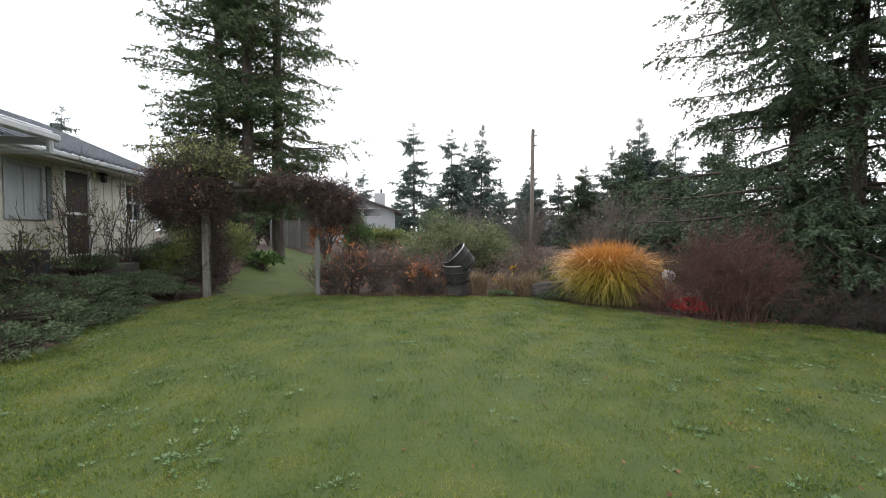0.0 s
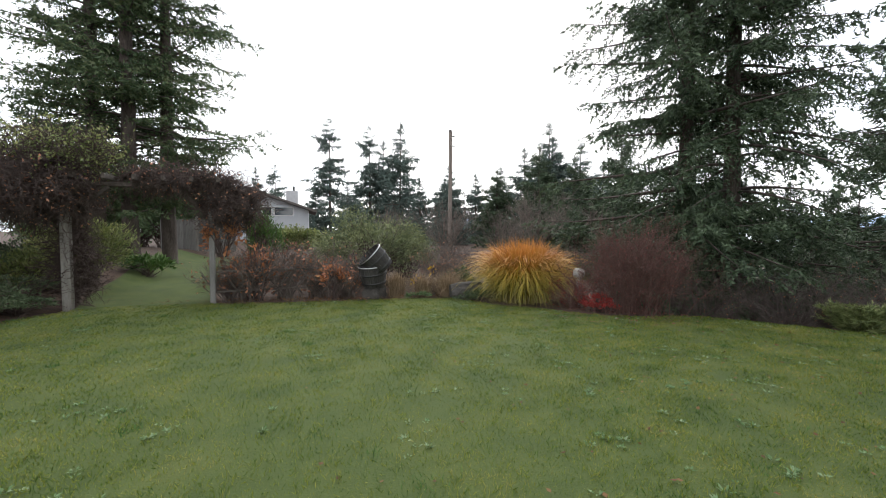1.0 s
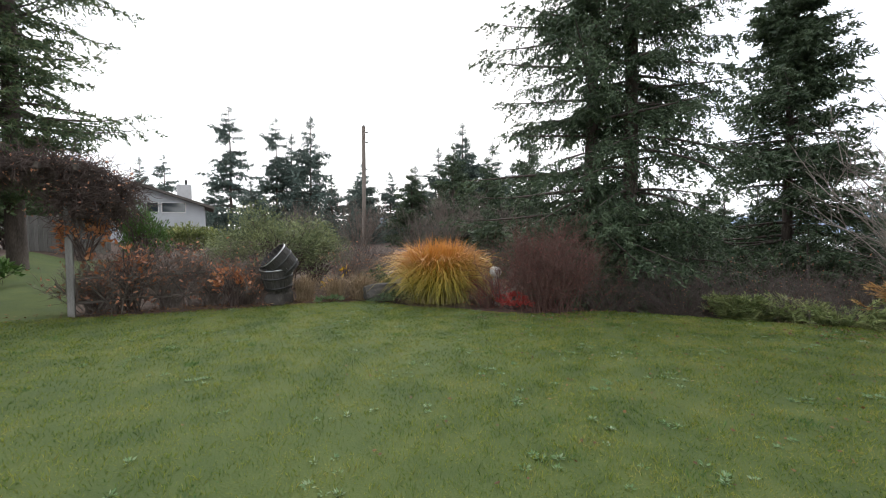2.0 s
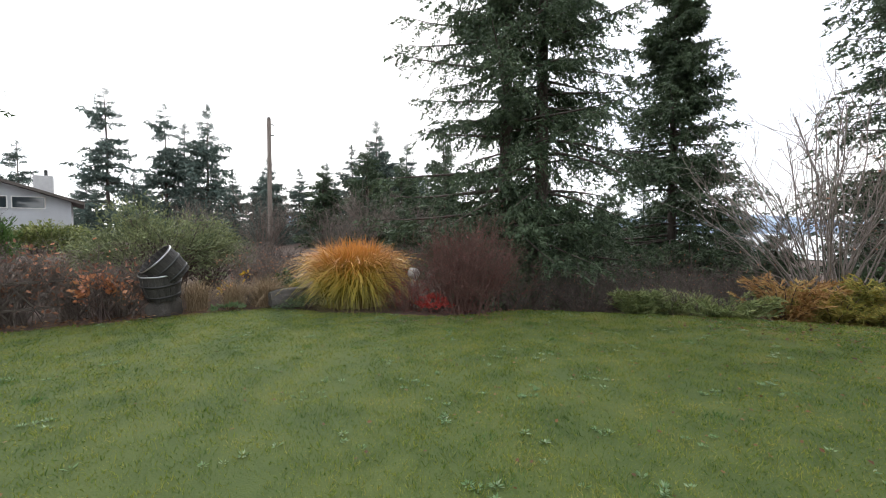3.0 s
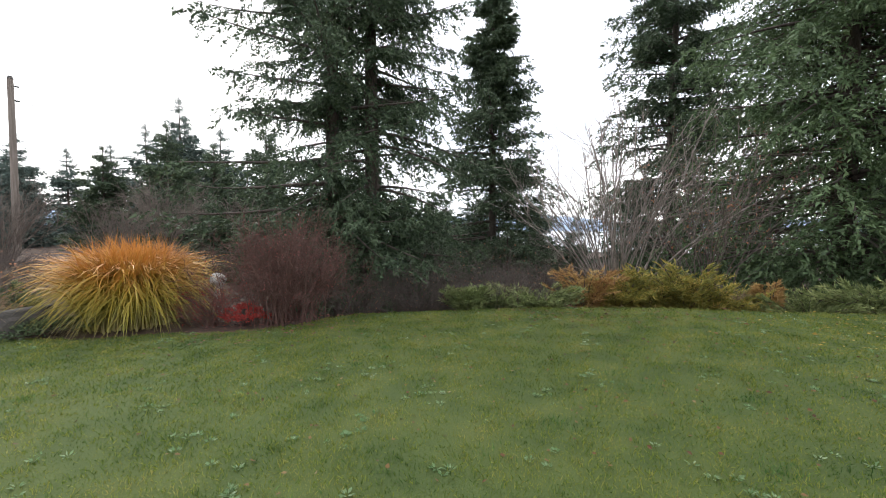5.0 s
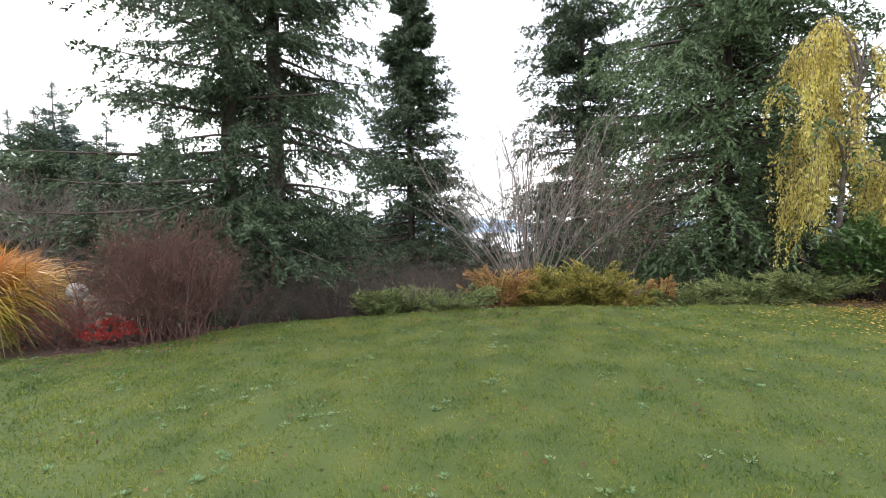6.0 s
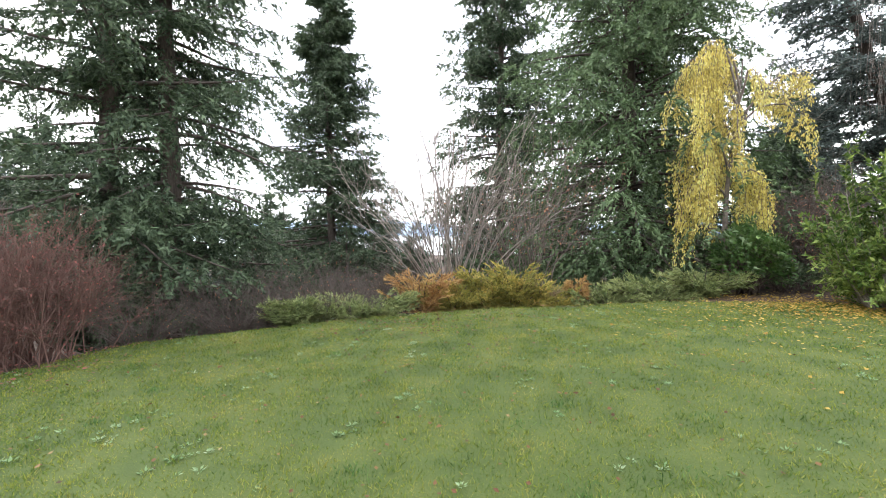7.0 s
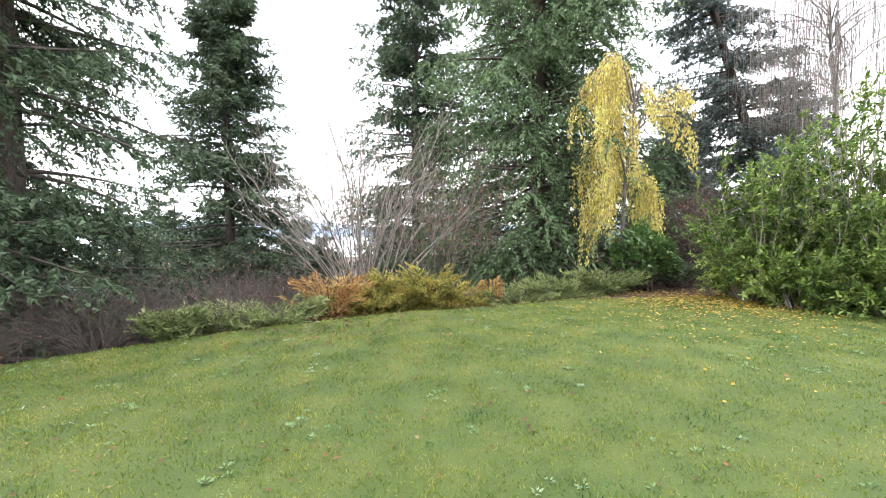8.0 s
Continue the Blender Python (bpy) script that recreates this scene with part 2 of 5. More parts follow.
# the blue of aerial haze is painted into the hill colour
M_HILL = rough_stuff("haze_blue_hill", [(0.3, (0.27, 0.36, 0.5)), (0.7, (0.36, 0.45, 0.58))], 0.004, 6, 1.0, 0.0, fine=0.03)
M_WATER = rough_stuff("pale_sea", [(0.3, (0.45, 0.48, 0.5)), (0.7, (0.6, 0.62, 0.62))], 0.003, 4, 0.5, 0.0, fine=0.02)


def glass(name, tint):
    m, n, l, b = bare(name, 0.05)
    b.inputs["Base Color"].default_value = (*tint, 1)
    b.inputs["Specular IOR Level"].default_value = 0.8
    b.inputs["Coat Weight"].default_value = 0.6
    return m


M_PANE = glass("dark_window_glass", (0.03, 0.04, 0.05))
m_g, n_g, l_g, b_g = bare("miscanthus_blade", 0.5)
g_geo, g_tc, g_sep, g_add = n_g.new("ShaderNodeNewGeometry"), n_g.new("ShaderNodeTexCoord"), n_g.new("ShaderNodeSeparateXYZ"), n_g.new("ShaderNodeMath")
g_add.operation = "MULTIPLY_ADD"
g_add.inputs[1].default_value = 0.45
l_g.new(g_tc.outputs["Object"], g_sep.inputs[0])
l_g.new(g_geo.outputs["Random Per Island"], g_add.inputs[0])
l_g.new(g_sep.outputs["Z"], g_add.inputs[2])
g_ramp = ramp_of(n_g, [(0.1, (0.34, 0.28, 0.13)), (0.33, (0.25, 0.23, 0.045)), (0.55, (0.46, 0.36, 0.06)), (0.74, (0.58, 0.34, 0.07)), (0.98, (0.56, 0.25, 0.06))])
g_div = n_g.new("ShaderNodeMath")
g_div.operation = "DIVIDE"
g_div.inputs[1].default_value = 1.65
l_g.new(g_add.outputs[0], g_div.inputs[0])
l_g.new(g_div.outputs[0], g_ramp.inputs[0])
l_g.new(g_ramp.outputs[0], b_g.inputs["Base Color"])
g_tr, g_ms = n_g.new("ShaderNodeBsdfTranslucent"), n_g.new("ShaderNodeMixShader")
g_ms.inputs[0].default_value = 0.3
l_g.new(g_ramp.outputs[0], g_tr.inputs["Color"])
l_g.new(b_g.outputs[0], g_ms.inputs[1])
l_g.new(g_tr.outputs[0], g_ms.inputs[2])
l_g.new(g_ms.outputs[0], n_g["Material Output"].inputs["Surface"])
M_MISCANTHUS = m_g

# ---- mesh helpers ----


def mesh_of(name, V, F, material, smooth=False):
    """A mesh from vertex and face arrays, all faces with the same number of corners."""
    V, F = np.asarray(V, np.float32).reshape(-1, 3), np.asarray(F, np.int32)
    me = bpy.data.meshes.new(name)
    k = F.shape[1]
    me.vertices.add(len(V))
    me.vertices.foreach_set("co", V.ravel())
    me.loops.add(F.size)
    me.loops.foreach_set("vertex_index", F.ravel())
    me.polygons.add(len(F))
    me.polygons.foreach_set("loop_start", np.arange(0, F.size, k, dtype=np.int32))
    me.polygons.foreach_set("use_smooth", np.full(len(F), smooth, dtype=bool))
    me.materials.append(material)
    me.update(calc_edges=True)
    me.validate()
    return me


def child(name, mesh, parent, label="", at=None):
    ob = new(name, mesh)
    ob.parent = parent
    if at is not None:
        ob.matrix_basis = at
    return tagged(ob, label) if label else ob


def branch_mass(name, mesh, parent, label=""):
    return tagged(child(name, mesh, parent, label), kind="stuff")


def part(name, bm, material, parent, label=""):
    me = bpy.data.meshes.new(name)
    bm.to_mesh(me)
    bm.free()
    me.materials.append(material)
    return child(name, me, parent, label)


def thing(name, x, y, z, label, category, group="", turn=0, kind=""):
    e = new(name)
    e.empty_display_size = 0.3
    e.matrix_basis = pose(x, y, z, 0, 0, turn)
    return tagged(e, label, category, group, kind)


def box(bm, lo, hi, bevel=0.0, m=None):
    c = [(a + b) / 2 for a, b in zip(lo, hi)]
    s = [b - a for a, b in zip(lo, hi)]
    g = bmesh.ops.create_cube(bm, size=1.0, matrix=(m or Matrix()) @ Matrix.Translation(c) @ Matrix.Diagonal((*s, 1)))
    if bevel:
        es = list({e for v in g["verts"] for e in v.link_edges})
        bmesh.ops.bevel(bm, geom=es, offset=bevel, segments=1, affect="EDGES")
    return bm


def unit(v):
    return v / np.maximum(np.linalg.norm(v, axis=-1, keepdims=True), 1e-9)


def kites(P, D, L, W, rng, flat=0.0):
    """Small pointed leaves or sprigs: at P along D, L long and W wide, slightly folded."""
    P, D = P.reshape(-1, 3), unit(D.reshape(-1, 3))
    n = len(P)
    L, W = np.broadcast_to(L, n)[:, None], np.broadcast_to(W, n)[:, None]
    R = rng.normal(size=(n, 3))
    R[:, 2] += flat * 3
    S = unit(np.cross(D, R))
    N = np.cross(S, D)
    mid = P + D * L * 0.45 + N * L * rng.uniform(-0.1, 0.14, (n, 1))
    V = np.stack([P, mid + S * W / 2, P + D * L, mid - S * W / 2], 1).reshape(-1, 3)
    return V, np.arange(4 * n).reshape(n, 4)


def spikes(P, D, L, W, rng, flat=0.0):
    """Needle sprigs: slim triangles from P along D."""
    P, D = P.reshape(-1, 3), unit(D.reshape(-1, 3))
    n = len(P)
    L, W = np.broadcast_to(L, n)[:, None], np.broadcast_to(W, n)[:, None]
    R = rng.normal(size=(n, 3))
    R[:, 2] += flat * 3
    S = unit(np.cross(D, R))
    V = np.stack([P - S * W / 2, P + S * W / 2, P + D * L], 1).reshape(-1, 3)
    return V, np.arange(3 * n).reshape(n, 3)


def tubes(paths, r0, r1, sides=3):
    """Tapered tubes along paths (n, k, 3), radii from r0 to r1 (n)."""
    paths = np.asarray(paths, float)
    n, k, _ = paths.shape
    T = unit(np.gradient(paths, axis=1))
    ref = np.where(np.abs(T[..., 2:3]) > 0.9, np.array([1.0, 0, 0]), np.array([0, 0, 1.0]))
    A = unit(np.cross(T, ref))
    Bv = np.cross(T, A)
    s = np.linspace(0, 1, k)[None, :]
    rad = np.broadcast_to(r0, n)[:, None] * (1 - s) + np.broadcast_to(r1, n)[:, None] * s
    an = np.arange(sides) * 2 * np.pi / sides
    V = paths[:, :, None] + rad[..., None, None] * (A[:, :, None] * np.cos(an)[None, None, :, None] + Bv[:, :, None] * np.sin(an)[None, None, :, None])
    i = np.arange(n)[:, None, None] * k * sides
    j = np.arange(k - 1)[None, :, None] * sides
    a = np.arange(sides)[None, None, :]
    b = (a + 1) % sides
    F = np.stack([i + j + a, i + j + b, i + j + sides + b, i + j + sides + a], -1).reshape(-1, 4)
    return V.reshape(-1, 3), F


def join(parts):
    Vs, Fs, o = [], [], 0
    for V, F in parts:
        Vs.append(V)
        Fs.append(F + o)
        o += len(V)
    return np.concatenate(Vs), np.concatenate(Fs)


def height(x, y):
    """The lie of the land: a level lawn that breaks away to a slope, and rises towards the house and the fence."""
    x, y = np.asarray(x, float), np.asarray(y, float)
    th = np.degrees(np.arctan2(y + 1.5, x + 1.0))
    r = np.hypot(x + 1.0, y + 1.5)
    edge = 10.7 + np.clip((-th) / 12, 0, 1) * 1.2
    w = np.clip((66 - th) / 18, 0, 1) * np.clip((th + 14) / 16, 0, 1)
    w = w * w * (3 - 2 * w)
    d = np.clip(r - edge, 0, None)
    drop = w * np.minimum(0.3 * d, 2.2 + 0.06 * d)
    drop = np.minimum(drop, 9.0)
    rise_w = 0.8 * np.clip((-8.2 - x) / 2.4, 0, 1) * np.clip((y + 3) / 6, 0, 1)
    rise_n = 0.4 * np.clip((y - 13) / 12, 0, 1) * np.clip((2 - x) / 6, 0, 1)
    far = np.clip((r - 80) / 300, 0, 1) * 12.0
    bear = np.degrees(np.arctan2(x, y))
    fall = 0.34 * np.clip(np.hypot(x, y) / 9, 0, 1) * np.interp(bear, [-180, -60, -30, -10, 55, 75, 90, 105, 180], [0, 0.5, 0.8, 0.95, 1.05, 0.6, 0.25, 0.08, 0])
    return np.maximum(rise_w, rise_n) - fall - drop - far * np.clip((th + 60) / 40, 0, 1)


# ---- the ground and the lawn ----
EDGE = [(6.42, 6.45), (5.7, 6.9), (4.85, 6.95), (4.07, 6.95), (3.16, 7.54), (2.6, 8.47), (1.95, 8.78), (1.19, 10.04), (0.4, 10.31), (-1.34, 10.33), (-3.18, 10.15),
        (-4.88, 10.15), (-7.7, 9.81), (-7.93, 8.92), (-8.26, 7.81), (-8.08, 6.29), (-7.15, 4.92), (-6.41, 1.19), (-6.21, -6.46), (-0.14, -8.65), (5.45, -9.12), (8.43, -7.4),
        (9.64, -6.44), (10.55, -5.78), (10.29, -4.48), (10.11, -3.03), (9.79, -1.49), (9.16, -0.22), (9.07, 1.64), (8.55, 3.1), (7.95, 4.58), (7.2, 5.6)]
C0 = (-0.3, -0.2)


def edge_radius(angles):
    a = np.array([math.atan2(py - C0[1], px - C0[0]) for px, py in EDGE])
    q = np.array([math.hypot(py - C0[1], px - C0[0]) for px, py in EDGE])
    o = np.argsort(a)
    return np.interp(angles, a[o], q[o], period=2 * np.pi)


def polar(angles, radii, lift, bumps, seed):
    """radii: (n_angle, n_ring)"""
    n, k = radii.shape
    X = C0[0] + radii * np.cos(angles)[:, None]
    Y = C0[1] + radii * np.sin(angles)[:, None]
    Z = height(X, Y) + lift
    Z = Z + bumps * (np.sin(X * 1.7 + seed) * np.cos(Y * 1.3 - seed) + 0.6 * np.sin(X * 4.1 - Y * 2.9)) * np.clip(radii / 3, 0, 1)
    V = np.stack([X, Y, Z], -1).reshape(-1, 3)
    i, j = np.meshgrid(np.arange(n), np.arange(k - 1), indexing="ij")
    i2 = (i + 1) % n
    return V, np.stack([i * k + j, i2 * k + j, i2 * k + j + 1, i * k + j + 1][::-1], -1).reshape(-1, 4)[:, ::-1]


ang = np.linspace(-np.pi, np.pi, 360, endpoint=False)
rings = np.concatenate([[0.01], np.linspace(0.4, 30, 90), np.geomspace(31, 4500, 50)])
V, F = polar(ang, np.tile(rings, (len(ang), 1)), 0.0, 0.006, 0.4)
ground = tagged(new("ground", mesh_of("ground", V, F, M_SOIL, True)), "dark bark mulch and forest soil ground", "ground", kind="structure")
er = edge_radius(ang)
er = np.convolve(np.tile(er, 3), np.ones(5) / 5, "same")[len(ang):2 * len(ang)]
V, F = polar(ang, er[:, None] * np.linspace(0.002, 1, 110)[None, :], 0.045, 0.004, 0.4)
V[:, 2] -= np.tile(np.where(np.arange(110) == 109, 0.07, 0.0), len(ang))
lawn = tagged(new("lawn", mesh_of("lawn", V, F, M_TURF, True)), "mossy green mown lawn with clover patches", "lawn", kind="structure")
# the grass way that leads on under the pergola
way = np.array([[(-7.68, 9.66), (-4.96, 10.04)], [(-8.37, 11.39), (-5.6, 11.82)], [(-9.04, 14.31), (-6.44, 14.65)], [(-9.96, 17.63), (-7.08, 18.42)], [(-11.1, 23.6), (-7.62, 24.28)]])
wp = np.concatenate([way[i] * (1 - f) + way[i + 1] * f for i in range(4) for f in np.linspace(0, 1, 8, endpoint=False)[..., None, None] * np.ones((1, 1, 1))]).reshape(-1, 2, 2)
cols = np.linspace(0, 1, 12)
Q = wp[:, :1] * (1 - cols)[None, :, None] + wp[:, 1:] * cols[None, :, None]
Z = height(Q[..., 0], Q[..., 1]) + 0.05
V = np.concatenate([Q, Z[..., None]], -1).reshape(-1, 3)
i, j = np.meshgrid(np.arange(len(wp) - 1), np.arange(11), indexing="ij")
F = np.stack([i * 12 + j, i * 12 + j + 1, (i + 1) * 12 + j + 1, (i + 1) * 12 + j], -1).reshape(-1, 4)
tagged(new("grass_path", mesh_of("grass_path", V, F, M_TURF, True)), "green grass path leading on under the pergola", "path", kind="structure")


def on_lawn(n, rng, power, reach=1.0):
    """Points of the lawn, thicker towards its middle."""
    a = rng.uniform(-np.pi, np.pi, n)
    r = np.interp(a, ang, er, period=2 * np.pi) * reach * rng.uniform(0, 1, n) ** power
    x, y = C0[0] + r * np.cos(a), C0[1] + r * np.sin(a)
    return np.stack([x, y, height(x, y) + 0.04], -1)


rng = np.random.default_rng(11)
P = on_lawn(640000, rng, 0.6)
keep = (P[:, 1] > -2.6) | (P[:, 0] > 1.5)
P = P[keep]
D = rng.normal(size=P.shape) * 0.7
D[:, 2] = np.abs(D[:, 2]) + 0.5
dist = np.hypot(P[:, 0] + 0.5, P[:, 1] + 0.2)
# the grass stands in small uneven clumps
clump = np.zeros(len(P))
for w_ in (0.09, 0.14, 0.22, 0.4, 0.8):
    for _ in range(3):
        a_ = rng.uniform(0, np.pi)
        clump += np.sin((P[:, 0] * np.cos(a_) + P[:, 1] * np.sin(a_)) * 2 * np.pi / w_ + rng.uniform(0, 6))
lush = np.clip(0.95 + 0.09 * clump, 0.55, 1.4)
V, F = kites(P, D, rng.uniform(0.02, 0.046, len(P)) * lush, (0.0045 + 0.0014 * dist) * (0.6 + 0.4 * lush), rng, 0.4)
V, F = V.reshape(-1, 4, 3)[:, [0, 1, 2]].reshape(-1, 3), np.arange(3 * len(P)).reshape(-1, 3)
tagged(new("grass", mesh_of("grass", V, F, M_BLADE)), "short green and yellowish grass blades of the lawn", "grass", kind="stuff")
# clover and weed rosettes, gathered in small colonies
nc = 520
C = on_lawn(nc, rng, 0.55)
m_ = rng.integers(1, 6, nc)
idx = np.repeat(np.arange(nc), m_)
C = C[idx] + np.concatenate([rng.normal(size=(len(idx), 2)) * 0.09, np.zeros((len(idx), 1))], 1)
m_ = rng.integers(9, 20, len(C))
idx = np.repeat(np.arange(len(C)), m_)
a_ = rng.uniform(0, 2 * np.pi, len(idx))
D = np.stack([np.cos(a_), np.sin(a_), rng.uniform(0.1, 0.75, len(idx))], -1)
P = C[idx] + D * np.array([0.012, 0.012, 0]) + np.array([0, 0, 0.012])
ros = rng.uniform(0.022, 0.046, len(C))[idx] * rng.uniform(0.7, 1.2, len(idx))
V, F = kites(P, D, ros, ros * rng.uniform(0.26, 0.42, len(idx)), rng, 1.0)
tagged(new("clover", mesh_of("clover", V, F, M_WEED)), "pale green clover and weed rosettes in the lawn", "weeds", kind="stuff")
# coarser, darker tufts standing a little above the mown grass
nc = 140
C = on_lawn(nc, rng, 0.6)
idx = np.repeat(np.arange(nc), rng.integers(25, 80, nc))
P = C[idx] + np.concatenate([rng.normal(size=(len(idx), 2)) * rng.uniform(0.03, 0.12, nc)[idx][:, None], np.zeros((len(idx), 1))], 1)
D = rng.normal(size=P.shape) * 0.55
D[:, 2] = np.abs(D[:, 2]) + 0.6
V, F = spikes(P, D, rng.uniform(0.025, 0.055, len(P)), 0.005 + 0.0012 * np.hypot(P[:, 0], P[:, 1]), rng, 0.2)
tagged(new("grass", mesh_of("grass", V, F, M_TUFT)), "dark green coarse tufts in the lawn", "grass", kind="stuff")


def scatter_leaves(name, label, centre, spread, n, material, size, seed):
    g = np.random.default_rng(seed)
    xy = np.asarray(centre) + g.normal(size=(n, 2)) * np.asarray(spread)
    P = np.concatenate([xy, (height(xy[:, 0], xy[:, 1]) + 0.06 + g.uniform(0, 0.02, n))[:, None]], 1)
    D = g.normal(size=P.shape)
    D[:, 2] *= 0.15
    V, F = kites(P, D, g.uniform(0.6, 1.3, n) * size, g.uniform(0.5, 0.9, n) * size, g, 1.2)
    tagged(new(name, mesh_of(name, V, F, material)), label, "leaves", kind="stuff")


scatter_leaves("fallen_leaves", "brown and orange fallen leaves scattered on the lawn", (5.1, 2.44), (3.2, 3.4), 1100, M_FALLEN, 0.042, 3)
scatter_leaves("fallen_leaves", "brown fallen leaves drifted by the lawn's far edge", (7.87, 2.39), (0.8, 1.3), 420, M_FALLEN, 0.06, 4)
scatter_leaves("fallen_birch_leaves", "yellow birch leaves carpeting the lawn corner", (9.68, -5.16), (0.9, 1.0), 2600, M_FALLEN_Y, 0.055, 5)
scatter_leaves("fallen_birch_leaves", "yellow birch leaves thinly strewn on the lawn", (8.47, -3.69), (1.6, 1.8), 700, M_FALLEN_Y, 0.055, 6)
scatter_leaves("fallen_leaves", "brown leaf litter along the flower bed", (-2.17, 10.53), (2.3, 0.25), 700, M_FALLEN, 0.06, 7)
scatter_leaves("fallen_leaves", "dark red leaf litter under the shrubs", (4.25, 7.27), (0.9, 0.7), 500, M_BARBERRY, 0.05, 8)

# ---- conifers ----


def conifer(name, x, y, z, h, r, clear, seed, needle, label, nb=170, nt=16, nk=14, trunk_r=0.28, droop=0.35, lift=0.3, hang=0.5, size=0.2, lean=(0, 0), taper=0.8, group="", ragged=0.35, bark=None, wide=0.36):
    g = np.random.default_rng(seed)
    nk = int(nk * 1.75)
    e = thing(name, x, y, z, label, "tree", group)
    zz = np.linspace(-0.4, h, 14)
    wob = np.cumsum(g.normal(size=(14, 2)) * 0.03, 0)
    path = np.stack([wob[:, 0] + lean[0] * zz, wob[:, 1] + lean[1] * zz, zz], -1)
    child("trunk", mesh_of("trunk", *tubes(path[None], trunk_r, 0.02, 9), bark or M_BARK, True), e, "rough grey-brown trunk")
    u = np.sort(g.uniform(0, 1, nb)) ** 1.05
    bz = clear + u * (h - clear) * 0.985
    prof = (1 - u) ** taper * (0.75 + 0.25 * np.clip(u / 0.12, 0, 1))
    L = np.maximum(r * prof * g.uniform(1 - ragged, 1 + ragged * 0.5, nb), 0.12)
    az = g.uniform(0, 2 * np.pi, nb)
    hd = np.stack([np.cos(az), np.sin(az), 0 * az], -1)
    base = np.stack([np.interp(bz, zz, path[:, 0]), np.interp(bz, zz, path[:, 1]), bz], -1)
    slope = 0.35 * u - 0.05 + g.normal(size=nb) * 0.08
    dr, lf = droop * g.uniform(0.6, 1.4, nb) * (1 - 0.6 * u), lift * g.uniform(0.5, 1.3, nb)

    def along(s):
        """Points at s (nb, m) of each limb."""
        q = base[:, None] + hd[:, None] * (L[:, None] * s)[..., None]
        q[..., 2] += L[:, None] * (slope[:, None] * s - dr[:, None] * s ** 2 + lf[:, None] * s ** 3 * 0.5)
        return q

    s5 = np.tile(np.linspace(0, 0.97, 6), (nb, 1))
    branch_mass("branchwork", mesh_of("branchwork", *tubes(along(s5), 0.012 + 0.014 * L, 0.006, 4), bark or M_BARK, True), e, "bare brown limbs")
    s = np.linspace(0.14, 1.0, nt)[None, :] + g.uniform(-0.03, 0.03, (nb, nt))
    O = along(s)
    side = np.where(np.arange(nt) % 2 == 0, 1, -1)[None, :] * g.uniform(0.5, 1.25, (nb, nt))
    side[:, -1] = g.uniform(-0.2, 0.2, nb)
    az2 = az[:, None] + side
    bd = np.stack([np.cos(az2), np.sin(az2), -hang * g.uniform(0.3, 1.3, (nb, nt))], -1)
    bl = wide * L[:, None] * (1.05 - 0.72 * np.clip(s, 0, 1)) * g.uniform(0.55, 1.25, (nb, nt)) + 0.12
    q = np.linspace(0.05, 1, nk)[None, None, :]
    K = O[:, :, None] + bd[:, :, None] * (bl[..., None] * q)[..., None]
    K[..., 2] -= hang * 0.45 * bl[..., None] * q ** 2
    K = K + g.normal(size=K.shape) * 0.22 * size * (0.5 + q[..., None])
    KD = bd[:, :, None] + g.normal(size=K.shape) * 0.85
    KD[..., 2] -= hang * 0.45 * q
    n = K.reshape(-1, 3).shape[0]
    big = size * g.uniform(0.55, 1.3, n) * np.repeat(np.clip(L / (4.0 * size), 0.2, 1.0), nt * nk)
    branch_mass("crown", mesh_of("crown", *spikes(K, KD, big * 0.95, big * g.uniform(0.3, 0.5, n), g, 0.15), needle), e, "dense dark needles")
    return e


def hz(x, y):
    return float(height(x, y))


for (x_, y_, h_, r_, s_) in [(-11.63, 18.06, 25, 3.3, 21), (-10.26, 17.79, 27, 3.0, 22), (-9.48, 19.04, 26, 3.5, 23)]:
    conifer("cedar_tree", x_, y_, hz(x_, y_) - 0.1, h_, r_, 2.4, s_, M_NEEDLE_CEDAR, "tall dark green cedar behind the pergola", 210, 16, 11, 0.3, 0.25, 0.5, 0.3, 0.17, taper=0.45, group="cedars", ragged=0.45, wide=0.3)
conifer("fir_tree", 7.45, 9.45, -1.2, 18.5, 4.1, 2.7, 31, M_NEEDLE_FIR, "tall dark fir with long drooping limbs beyond the lawn", 185, 25, 18, 0.24, 0.25, 0.4, 0.5, 0.12, taper=0.72, group="firs", ragged=0.5, wide=0.3)
conifer("fir_tree", 8.4, 8.8, -1.3, 20, 3.3, 1.1, 32, M_NEEDLE_FIR, "tall dark fir with hanging twigs beyond the lawn", 175, 24, 18, 0.26, 0.4, 0.3, 0.85, 0.12, taper=0.7, group="firs", ragged=0.5, wide=0.3)
conifer("spruce_tree", 16.1, 8.74, -3.2, 17.4, 4.3, 0.3, 41, M_NEEDLE_FIR, "slender pointed dark spruce down the slope", 380, 15, 12, 0.22, 0.35, 0.4, 0.45, 0.17, taper=1.12, group="spruces", ragged=0.45)
conifer("spruce_tree", 21.22, 2.39, -3.6, 23, 4.2, 0.6, 42, M_NEEDLE_FIR, "tall dark spruce behind the bare shrub", 330, 15, 12, 0.3, 0.35, 0.35, 0.5, 0.2, taper=0.6, group="spruces", ragged=0.45)
conifer("spruce_tree", 16.19, -2.62, -0.95, 22, 5.0, 0.1, 43, M_NEEDLE_SPRUCE, "broad dense green spruce with boughs to the ground", 470, 20, 17, 0.33, 0.35, 0.35, 0.75, 0.15, taper=0.55, group="spruces", ragged=0.32, wide=0.4)
